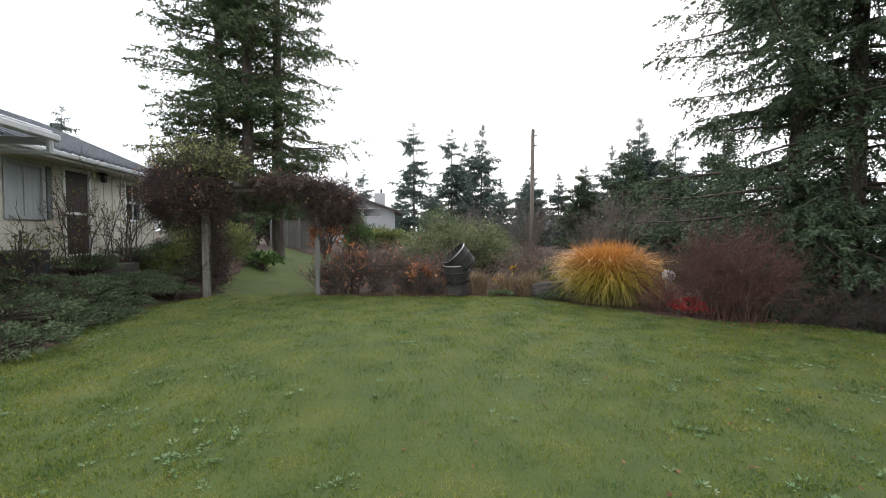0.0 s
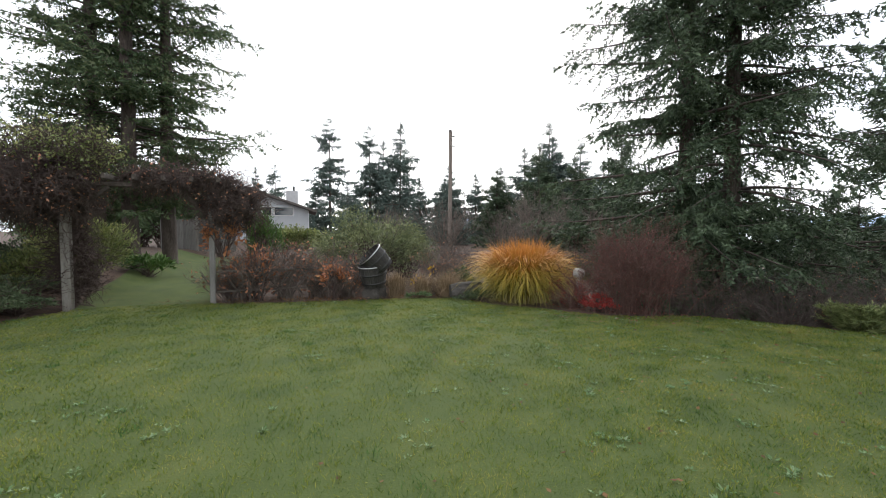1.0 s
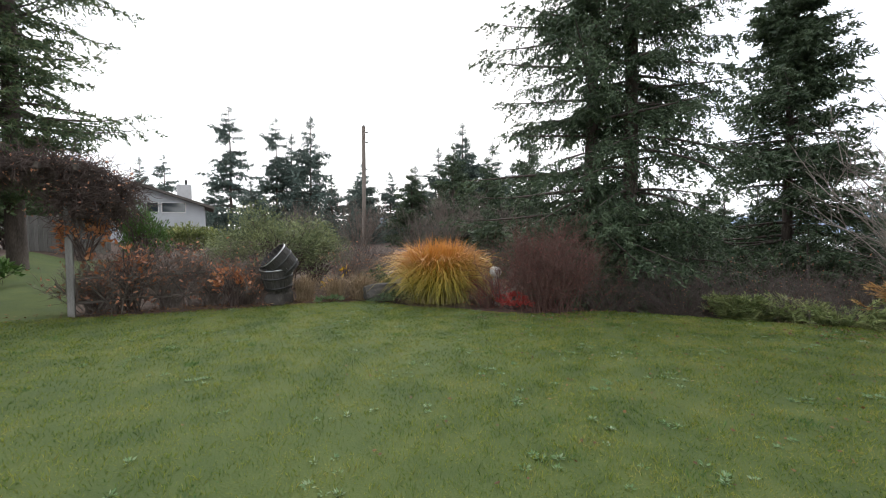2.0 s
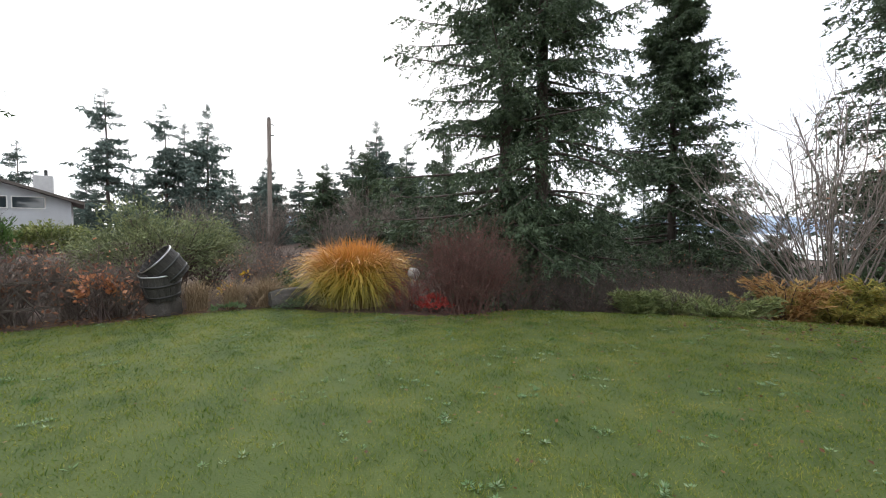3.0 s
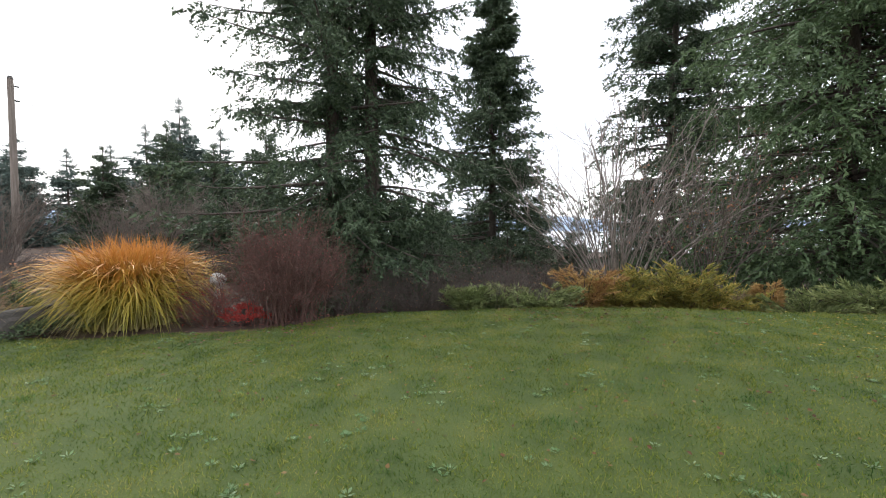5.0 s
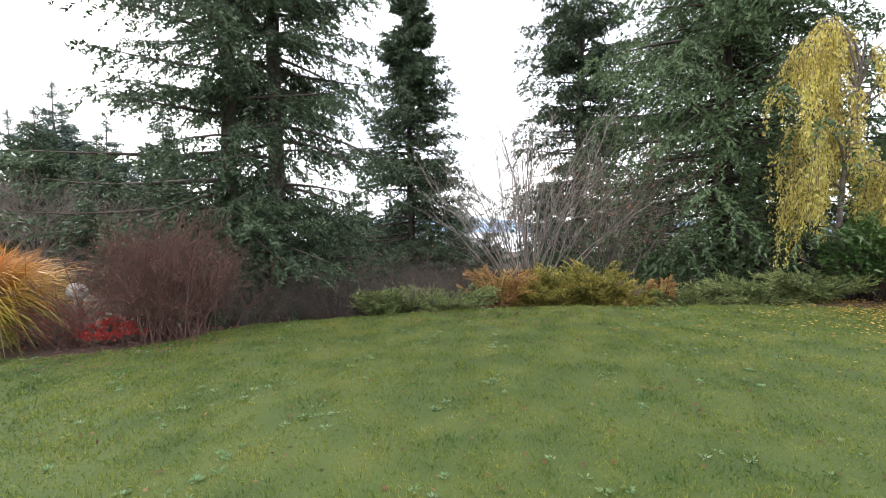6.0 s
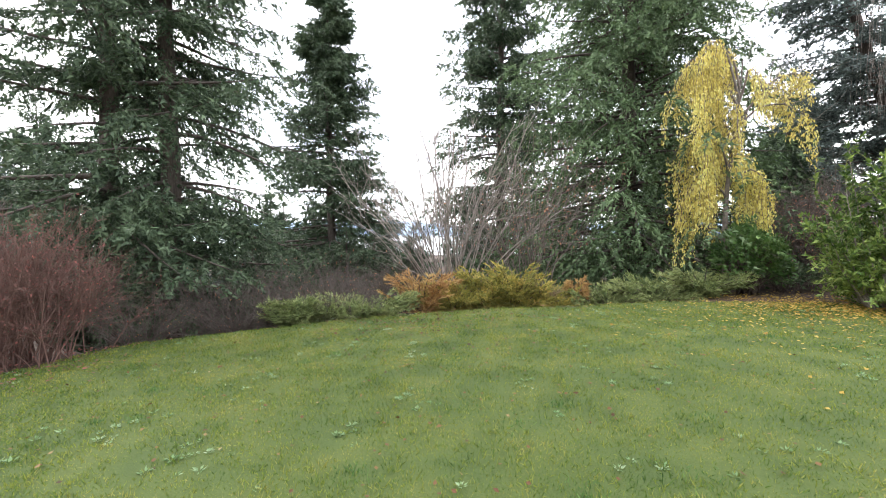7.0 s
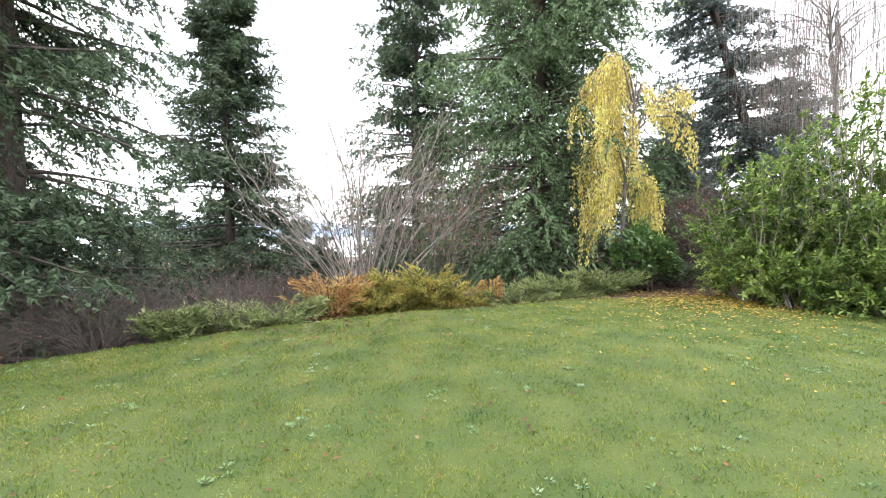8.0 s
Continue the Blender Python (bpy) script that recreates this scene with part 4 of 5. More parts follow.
twiggy("bare_hazel", 11.64, 2.71, hz(11.64, 2.71), 5.7, 3.1, "large bare many-stemmed shrub with grey arching stems", M_STEM, 111, 44, 6, 4, 0.24, 0.11, 0.023, arch=0.5, category="tree", angle=0.5, rise=0.2, foot=0.2)
twiggy("bare_hazel", 12.81, 0.72, hz(12.81, 0.72), 5.6, 2.6, "bare reddish-brown shrub with dense twigs", M_TWIG, 112, 26, 6, 5, 0.25, 0.12, 0.022, 700, M_HYDRANGEA, 0.07, arch=0.5, category="tree", angle=0.5, foot=0.2)


def sprawling(name, x, y, z, r, h, label, material, seed, n=46, nt=14, nk=16, size=0.1, flat=0.35, category="shrub", group=""):
    """A conifer shrub: arching boughs set with flat sprays."""
    g = np.random.default_rng(seed)
    e = thing(name, x, y, z, label, category, group)
    az = g.uniform(0, 2 * np.pi, n)
    L = r * g.uniform(0.45, 1.1, n)
    el = h * g.uniform(0.4, 1.0, n) * np.clip(1.25 - flat * L / r, 0.2, 1.2)
    t = np.linspace(0, 1, 6)[None, :]
    X = np.stack([np.cos(az)[:, None] * L[:, None] * t, np.sin(az)[:, None] * L[:, None] * t, el[:, None] * (1.6 * t - 0.6 * t ** 2)], -1)
    branch_mass("branchwork", mesh_of("branchwork", *tubes(X, 0.014, 0.005, 4), M_TWIG_DARK, True), e)
    s = np.linspace(0.12, 1, nt)[None, :].repeat(n, 0)
    O = np.stack([np.cos(az)[:, None] * L[:, None] * s, np.sin(az)[:, None] * L[:, None] * s, el[:, None] * (1.6 * s - 0.6 * s ** 2)], -1)
    a2 = az[:, None] + np.where(np.arange(nt) % 2 == 0, 1, -1)[None] * g.uniform(0.3, 0.9, (n, nt))
    bd = np.stack([np.cos(a2), np.sin(a2), g.uniform(0.0, 0.8, (n, nt))], -1)
    bl = 0.34 * r * (1.1 - 0.6 * s) * g.uniform(0.6, 1.2, (n, nt))
    q = np.linspace(0.05, 1, nk)[None, None]
    K = O[:, :, None] + bd[:, :, None] * (bl[..., None] * q)[..., None]
    K[..., 2] = np.maximum(K[..., 2], 0.03)
    KD = bd[:, :, None] + g.normal(size=K.shape) * 0.4
    m = K.reshape(-1, 3).shape[0]
    sz = size * g.uniform(0.6, 1.3, m)
    branch_mass("foliage", mesh_of("foliage", *spikes(K, KD, sz * 1.15, sz * 0.26, g, 0.6), material), e)
    return e


for x_, y_, r_, s_ in [(8.0, 5.4, 0.5, 121), (8.72, 4.98, 0.75, 122), (9.15, 4.04, 1.0, 123), (11.32, -1.21, 0.9, 124), (11.61, -2.4, 1.0, 125), (11.5, -3.43, 0.8, 126)]:
    sprawling("juniper", x_, y_, hz(x_, y_), r_ * 1.15, 0.64, "low spreading pale green juniper at the lawn's edge", M_JUNIPER, s_, group="junipers")
sprawling("golden_cypress", 10.01, 3.18, hz(10.01, 3.18), 0.9, 1.12, "orange feathery conifer shrub at the lawn's edge", M_ORANGE, 131, 40, group="feathery shrubs")
for x_, y_, h_, s_ in [(10.44, 2.5, 1.05, 132), (10.79, 1.74, 1.2, 133), (10.94, 1.04, 1.25, 134), (11.16, 0.39, 0.8, 136)]:
    sprawling("golden_cypress", x_, y_, hz(x_, y_), 0.85, h_ * 0.95, "golden-green feathery conifer shrub at the lawn's edge", M_CYPRESS, s_, 48, group="feathery shrubs")
sprawling("golden_cypress", 11.29, -0.55, hz(11.29, -0.55), 0.35, 0.85, "small rusty orange conifer shrub", M_ORANGE, 135, 20, group="feathery shrubs")
ornamental_grass("dry_grass_tuft", 11.18, -0.06, hz(11.18, -0.06), 0.5, 0.7, 500, "tuft of dry brown grass by the junipers", M_TAN, 137, 0.01)


def weeping_tree(name, x, y, z, h, r, label, bark, seed, strands, low, lean=(0, 0), thin=0.006):
    """A bare weeping birch: trunk, arched limbs and long hanging strands."""
    g = np.random.default_rng(seed)
    e = thing(name, x, y, z, label, "tree")
    zz = np.linspace(-0.2, h, 9)
    trunk = np.stack([lean[0] * zz + 0.05 * np.sin(zz), lean[1] * zz + 0.06 * np.cos(zz * 0.8), zz], -1)
    child("trunk", mesh_of("trunk", *tubes(trunk[None], 0.1, 0.012, 8), bark, True), e, "pale slender trunk")
    nl = 44
    u = g.uniform(0.45, 0.98, nl)
    az = g.uniform(0, 2 * np.pi, nl)
    t = np.linspace(0, 1, 7)[None, :]
    L = r * g.uniform(0.5, 1.1, nl) * (1.15 - 0.5 * u)
    B0 = np.stack([np.interp(u * h, zz, trunk[:, k]) for k in range(3)], -1)
    X = B0[:, None] + np.stack([np.cos(az)[:, None] * L[:, None] * t, np.sin(az)[:, None] * L[:, None] * t, L[:, None] * (0.9 * t - 0.85 * t ** 2)], -1)
    branch_mass("branchwork", mesh_of("branchwork", *tubes(X, 0.024, 0.006, 5), bark, True), e, "arched limbs")
    i, s = g.integers(0, nl, strands), g.uniform(0.25, 1, strands)
    f = s * 6
    j = np.minimum(f.astype(int), 5)
    O = X[i, j] + (X[i, j + 1] - X[i, j]) * (f - j)[:, None]
    ln = np.minimum(g.uniform(0.5, 1.0, strands) ** 1.3 * h * 0.62, np.maximum(O[:, 2] - low, 0.3))
    tt = np.linspace(0, 1, 8)[None, :]
    sway = g.normal(size=(strands, 2)) * 0.18
    S = np.stack([O[:, :1] + sway[:, :1] * np.sqrt(tt), O[:, 1:2] + sway[:, 1:] * np.sqrt(tt), O[:, 2:] - ln[:, None] * tt], -1)
    S[..., :2] += np.cumsum(g.normal(size=(strands, 8, 2)) * 0.02, 1)
    branch_mass("strand_mass", mesh_of("strand_mass", *tubes(S, thin, thin * 0.5, 3), M_STEM, True), e, "thin hanging twigs")
    return e


def yellow_birch(x, y, z, label):
    """A small weeping birch: a few long arched limbs, each with its own curtain of leafy strands and gaps between."""
    g = np.random.default_rng(141)
    e = thing("weeping_birch", x, y, z, label, "tree")
    zz = np.linspace(-0.2, 5.7, 10)
    trunk = np.stack([0.05 * np.sin(zz), 0.1 * np.sin(zz * 0.7) - 0.03 * zz + 0.12, zz], -1)
    child("trunk", mesh_of("trunk", *tubes(trunk[None], 0.085, 0.012, 8), M_TWIG, True), e, "slender grey-brown trunk")
    # reach to the north, depth, height of the fork, of the arch and of the tip, longest strand, strands
    limbs = [(1.45, 0.2, 4.6, 5.9, 4.9, 1.5, 34), (1.0, -0.5, 4.8, 6.1, 5.3, 2.4, 34), (0.6, 0.5, 5.0, 6.0, 5.3, 2.2, 26), (1.3, 0.5, 3.4, 4.3, 3.5, 2.6, 34), (0.95, -0.6, 3.0, 3.9, 3.1, 2.4, 34),
             (0.35, 0.7, 3.6, 4.4, 3.6, 2.6, 30), (1.25, 0.0, 2.4, 3.0, 2.3, 1.9, 26), (-0.45, 0.4, 3.0, 3.5, 2.7, 2.0, 30), (-0.7, -0.3, 2.6, 3.0, 2.3, 1.8, 24), (-1.05, 0.1, 3.9, 4.9, 4.8, 0.7, 20),
             (-1.75, 0.2, 4.1, 5.2, 5.0, 0.6, 24), (-1.55, -0.1, 4.0, 4.6, 3.9, 0.9, 16), (-0.5, -0.3, 4.6, 5.4, 4.8, 0.8, 14), (0.1, -0.4, 4.2, 4.6, 3.8, 1.4, 16)]
    t = np.linspace(0, 1, 9)
    paths, strands, clumps = [], [], []
    for r_, d_, z0, zp, z1, drop, k in limbs:
        rise = z0 + (z1 - z0) * t + (zp - (z0 + z1) / 2) * 4 * t * (1 - t)
        fork = np.array([np.interp(z0, zz, trunk[:, 0]), np.interp(z0, zz, trunk[:, 1])])
        L = np.stack([fork[0] + d_ * t, fork[1] + (r_ - fork[1]) * t ** 0.9, rise], -1)
        L[1:] += np.cumsum(g.normal(size=(8, 3)) * 0.03, 0)
        paths.append(L)
        f = np.clip(g.normal(size=k) * 0.22 + 0.72, 0.2, 1.0) * 8
        i0 = np.minimum(f.astype(int), 7)
        O = L[i0] + (L[i0 + 1] - L[i0]) * (f - i0)[:, None] + g.normal(size=(k, 3)) * 0.05
        ln = np.minimum(drop * g.uniform(0.25, 1.0, k) ** 0.8, np.maximum(O[:, 2] - 0.45 - 0.3 * g.random(k), 0.2))
        q = np.linspace(0, 1, 7)[None, :]
        sw = g.normal(size=(k, 2)) * 0.09
        S = np.stack([O[:, :1] + sw[:, :1] * np.sqrt(q), O[:, 1:2] + sw[:, 1:] * np.sqrt(q), O[:, 2:] - ln[:, None] * q], -1)
        S[..., :2] += np.cumsum(g.normal(size=(k, 7, 2)) * 0.018, 1)
        strands.append(S)
        clumps.append(ln)
    S, ln = np.concatenate(strands), np.concatenate(clumps)
    branch_mass("branchwork", mesh_of("branchwork", *tubes(np.stack(paths), 0.032, 0.008, 5), M_TWIG, True), e, "arched grey limbs")
    branch_mass("strand_mass", mesh_of("strand_mass", *tubes(S, 0.006, 0.003, 3), M_TWIG, True), e, "thin hanging twigs")
    n = (ln * 52 * g.uniform(0.3, 1.5, len(ln)) + 6).astype(int)
    a = np.repeat(np.arange(len(ln)), n)
    # leaves sit in bunches along each strand
    b = np.clip((np.round(g.uniform(0, 1, len(a)) * ln[a] / 0.17) * 0.17 / ln[a]) + g.normal(size=len(a)) * 0.02, 0.02, 1) * 6
    c = np.minimum(b.astype(int), 5)
    P = S[a, c] + (S[a, c + 1] - S[a, c]) * (b - c)[:, None] + g.normal(size=(len(a), 3)) * 0.035
    D = g.normal(size=P.shape) * 0.4 + np.array([0, 0, -1.0])
    sz = 0.085 * g.uniform(0.6, 1.3, len(a))
    branch_mass("foliage", mesh_of("foliage", *kites(P, D, sz, sz * 0.42, g), M_WEEP), e, "drooping pale yellow leaves")
    B = offshoots(g, np.stack(paths[-4:]), 14, 0.9, 4, 0.5, 0.8)
    branch_mass("twig_mass", mesh_of("twig_mass", *tubes(B, 0.007, 0.003, 3), M_STEM, True), e, "bare upright twigs")
    return e


yellow_birch(12.14, -4.29, -0.03, "weeping birch hung with yellow autumn leaves")
leafy_shrub("ivy_mound", 11.8, -4.5, -0.03, 0.8, 0.75, 1.6, "ivy-grown green mound below the yellow birch", M_IVY, 142, 6500, 0.1, 0.6, 60, up=-0.3)
leafy_shrub("ivy_mound", 12.36, -5.63, -0.02, 1.0, 0.8, 0.75, "low green undergrowth beside the birch", M_COVER, 143, 2500, 0.08, 0.5, 40)
twiggy("bare_thicket", 13.96, -6.64, -0.02, 2.6, 1.7, "reddish brown bare thicket under the spruces", M_TWIG_DARK, 144, 110, 8, 5, 0.3, 0.16, 0.01, 1500, M_HYDRANGEA, 0.06, group="bare thickets")
twiggy("bare_thicket", 15.66, -8.21, -0.02, 3.2, 1.8, "grey bare thicket under the leaning spruce", M_TWIG, 145, 90, 8, 5, 0.3, 0.16, 0.012, group="bare thickets")
weeping_tree("bare_birch", 14.04, -11.42, -0.02, 11.5, 3.8, "tall bare birch with fine hanging twigs", M_BIRCH, 146, 1100, 4.6, (0.0, 0.05), 0.0046)

# the cherry laurel: upright leafy shoots from a thicket of stems
def laurel(x, y, z, rx, ry, h, label, seed, shoots, leaf=0.115):
    g = np.random.default_rng(seed)
    e = thing("cherry_laurel", x, y, z, label, "shrub", "laurel hedge")
    az, o = g.uniform(0, 2 * np.pi, shoots), np.sqrt(g.uniform(0.02, 1, shoots))
    top = h * (1.02 - 0.62 * o ** 2.6) * g.uniform(0.72, 1.05, shoots)
    low = g.random(shoots) < 0.3
    top[low] *= g.uniform(0.25, 0.7, low.sum())
    t = np.linspace(0, 1, 7)[None, :]
    rad = 0.22 + 0.78 * t ** 0.8
    S = np.stack([np.cos(az)[:, None] * rx * o[:, None] * rad, np.sin(az)[:, None] * ry * o[:, None] * rad, top[:, None] * t - 0.05], -1)
    S += np.cumsum(g.normal(size=S.shape) * 0.035, 1) * t[..., None]
    branch_mass("stemwork", mesh_of("stemwork", *tubes(S, 0.02, 0.006, 5), M_STEM, True), e, "grey-brown upright stems")
    A = offshoots(g, S, 9, 0.55, 5, 0.9, 0.2, 0.2)
    branch_mass("twig_mass", mesh_of("twig_mass", *tubes(A, 0.007, 0.004, 3), M_RHODO, True), e, "green young twigs")
    Q = np.concatenate([A.reshape(-1, 5, 3), S[:, 2:]])
    m = 24
    f = g.uniform(0.1, 1.0, (len(Q), m)) * 4
    i0 = np.minimum(f.astype(int), 3)
    ar = np.arange(len(Q))[:, None]
    P = (Q[ar, i0] + (Q[ar, i0 + 1] - Q[ar, i0]) * (f - i0)[..., None]).reshape(-1, 3)
    T = unit(Q[ar, i0 + 1] - Q[ar, i0]).reshape(-1, 3)
    D = T * 0.8 + unit(g.normal(size=P.shape)) + np.array([0, 0, 0.1])
    sz = leaf * g.uniform(0.6, 1.25, len(P))
    branch_mass("foliage", mesh_of("foliage", *kites(P, D, sz, sz * 0.42, g, 0.6), M_LAUREL), e, "glossy bright green leaves")
    return e


for x_, y_, rx_, ry_, h_, s_, n_ in [(9.75, -5.95, 1.2, 1.15, 3.3, 151, 62), (9.2, -7.2, 1.5, 1.35, 4.4, 152, 80), (7.7, -8.35, 1.6, 1.35, 5.3, 153, 90)]:
    laurel(x_, y_, hz(x_, y_), rx_, ry_, h_, "tall glossy bright green cherry laurel", s_, n_)
laurel(8.15, -7.15, hz(8.15, -7.15), 0.9, 0.8, 1.9, "leafy green laurel growth in front of the hedge", 155, 36)
laurel(8.85, -6.2, hz(8.85, -6.2), 0.95, 0.8, 1.25, "low glossy green laurel growth at the hedge foot", 154, 34, 0.11)

# ---- pergola ----
pg = thing("pergola", -6.45, 10.06, -0.22, "weathered timber pergola overgrown with dark bare vines", "pergola", turn=8.9)


def timber(name, a, b, w, d, mat, label=""):
    a, b = Vector(a), Vector(b)
    bm = bmesh.new()
    box(bm, (-w / 2, -d / 2, 0), (w / 2, d / 2, (b - a).length), 0.008)
    o = part(name, bm, mat, pg, label)
    o.matrix_basis = Matrix.Translation(a) @ (b - a).to_track_quat("Z", "Y").to_matrix().to_4x4()
    return o


timber("post", (-1.42, -0.05, -0.1), (-1.42, -0.05, 2.75), 0.17, 0.17, M_POST, "grey weathered post")
timber("post", (1.42, 0.05, -0.1), (1.42, 0.05, 2.75), 0.12, 0.12, M_FENCE, "grey weathered post")
timber("beam", (-2.4, -0.02, 2.82), (1.9, 0.05, 2.82), 0.16, 0.09, M_BEAM)
for i_ in range(8):
    timber("rafter", (-2.2 + 0.55 * i_, -0.55, 2.955), (-2.2 + 0.55 * i_, 0.6, 2.955), 0.06, 0.12, M_BEAM)
timber("brace", (-1.38, -0.02, 2.1), (-0.62, -0.02, 2.76), 0.09, 0.09, M_BEAM)
timber("brace", (1.38, 0.05, 2.1), (0.72, 0.05, 2.76), 0.09, 0.09, M_BEAM)


def vine(name, x, y, z, lo, hi, n, label, seed, leaves, leaf_mat, hang=0.5, step=0.09, k=9):
    """A tangle of wandering stems inside a box, with hanging ends."""
    g = np.random.default_rng(seed)
    e = thing(name, x, y, z, label, "vine")
    lo, hi = np.asarray(lo, float), np.asarray(hi, float)
    ctr, half = (lo + hi) / 2, (hi - lo) / 2
    s0 = unit(g.normal(size=(n, 3))) * g.uniform(0.2, 1, (n, 1)) ** 0.4 * half + ctr
    d = unit(g.normal(size=(n, 3)) * np.array([1, 1, 0.6]))
    P = [s0]
    for _ in range(k - 1):
        d = unit(d + g.normal(size=d.shape) * 0.55 + np.array([0, 0, -0.25 * hang]))
        P.append(P[-1] + d * step)
    S = np.stack(P, 1)
    branch_mass("stemwork", mesh_of("stemwork", *tubes(S, 0.009, 0.004, 3), M_TWIG_DARK, True), e, "dark bare tangled stems")
    if leaves:
        pts = S.reshape(-1, 3)
        Q = pts[g.integers(0, len(pts), leaves)]
        sz = g.uniform(0.04, 0.09, leaves)
        branch_mass("foliage", mesh_of("foliage", *kites(Q, g.normal(size=Q.shape), sz, sz * 0.6, g), leaf_mat), e, "sparse withered leaves")
    return e


vine("wisteria_vine", -8.34, 9.77, -0.24, (-1.0, -0.9, 2.0), (1.05, 1.0, 3.5), 3400, "thick dark tangle of bare vine over the pergola post", 161, 1500, M_HYDRANGEA)
vine("wisteria_vine", -8.21, 9.89, -0.24, (-1.05, -0.9, 3.1), (1.4, 1.0, 3.95), 700, "olive leafed vine tips above the pergola", 162, 5200, M_RHODO, -0.3)
vine("wisteria_vine", -6.12, 10.16, -0.27, (-0.9, -0.3, 2.96), (1.6, 0.4, 3.16), 1100, "dark bare vine along the pergola beam", 163, 500, M_HYDRANGEA)
vine("wisteria_vine", -4.65, 10.4, -0.29, (-0.75, -0.4, 1.95), (0.75, 0.45, 3.12), 1300, "dark bare vine hanging over the pergola end", 164, 400, M_HYDRANGEA)
vine("wisteria_vine", -7.89, 10.09, -0.24, (-0.38, -0.3, 0.0), (0.38, 0.35, 2.3), 800, "bare vine stems climbing the pergola post", 165, 0, None, 0.2)
# the low rustic trellis from the second post
tr = thing("trellis", -5.03, 10.34, -0.25, "low rustic trellis of dark split rails", "trellis", turn=14)
for z_ in (0.25, 0.75):
    bm = bmesh.new()
    box(bm, (0.05, -0.02, z_), (2.6, 0.02, z_ + 0.05), 0.006)
    part("rail", bm, M_BEAM, tr)
for i_ in range(11):
    bm = bmesh.new()
    box(bm, (-0.015, -0.045, 0), (0.015, -0.02, 0.72), 0.004, pose(0.15 + 0.24 * i_, 0, 0.12, 0, 35 if i_ % 2 else -35, 0))
    part("lath", bm, M_BEAM, tr)

# ---- the planted bed by the house ----
for x_, y_, rx_, h_, s_ in [(-8.1, 5.5, 0.9, 0.4, 201), (-8.9, 6.6, 0.9, 0.45, 202), (-8.75, 8.2, 0.9, 0.4, 203), (-7.5, 4.1, 0.9, 0.4, 204), (-8.4, 7.3, 0.7, 0.3, 205), (-8.73, 5.17, 1.2, 0.5, 171), (-9.31, 6.78, 1.2, 0.5, 172), (-9.12, 8.42, 1.1, 0.45, 173), (-8.94, 9.91, 1.0, 0.5, 174), (-9.55, 3.7, 1.4, 0.7, 175), (-8.11, 3.5, 1.1, 0.45, 176), (-10.48, 10.59, 1.1, 0.5, 177), (-9.96, 5.78, 1.1, 0.5, 178), (-8.21, 6.47, 0.8, 0.35, 179), (-10.16, 8.59, 0.9, 0.5, 180), (-8.41, 9.07, 0.7, 0.35, 200)]:
    leafy_shrub("groundcover_heather", x_, y_, hz(x_, y_), rx_, rx_, h_, "low dark grey-green heather mat in the bed", M_COVER, s_, 3600, 0.06, 0.35, 60, "plant", "heather mats", lump=0.2)
for x_, y_, h_, s_ in [(-9.93, 8.41, 2.7, 181), (-10.15, 10.03, 2.5, 182), (-9.48, 6.54, 1.7, 183)]:
    twiggy("rose_bush", x_, y_, hz(x_, y_), h_, 0.75, "leggy nearly bare rose bush against the house", M_TWIG_DARK, s_, 16, 5, 3, 0.26, 0.13, 0.016, 260, M_RHODO, 0.07, group="rose bushes", angle=0.6)
leafy_shrub("azalea", -10.14, 11.89, 0.06, 0.95, 0.9, 1.2, "dark green azalea below the house window", M_COVER, 191, 4500, 0.07, 0.4, 45)
leafy_shrub("rhododendron", -8.94, 12.22, -0.2, 1.3, 1.1, 2.0, "yellowish green rhododendron behind the pergola", M_RHODO, 192, 9000, 0.11, 0.35, 70)
leafy_shrub("rhododendron", -9.55, 11.14, -0.14, 0.9, 0.8, 1.2, "brownish rhododendron beside the grass path", M_RHODO, 193, 4500, 0.1, 0.35, 45)
leafy_shrub("peony", -8.76, 15.41, -0.02, 0.75, 0.6, 0.7, "dark green leafy clump beside the path", M_IVY, 194, 900, 0.2, 0.35, 24, "plant")
leafy_shrub("yew_hedge", -12.5, 27.5, 0.2, 3.4, 1.4, 4.6, "dark green hedge behind the garden path", M_NEEDLE_SPRUCE, 195, 13000, 0.24, 0.4, 110, "hedge")
leafy_shrub("yew_hedge", -15.12, 28.01, 0.3, 3.4, 1.6, 4.2, "dark green hedge beyond the fence", M_NEEDLE_SPRUCE, 196, 9000, 0.26, 0.4, 90, "hedge")
leafy_shrub("yew_hedge", -13.4, 19.6, 0.3, 2.2, 1.3, 3.0, "dark green hedge beyond the house end", M_NEEDLE_SPRUCE, 199, 7000, 0.18, 0.4, 80, "hedge")
leafy_shrub("laurel_hedge", -6.2, 32.21, -0.1, 2.3, 0.8, 1.75, "yellowish green hedge in front of the neighbouring house", M_RHODO, 197, 6000, 0.2, 0.5, 80, "hedge")
leafy_shrub("green_shrub", -4.95, 15.6, -0.19, 0.7, 0.8, 2.5, "green upright shrub beyond the pergola", M_IVY, 198, 4000, 0.13, 0.3, 50)

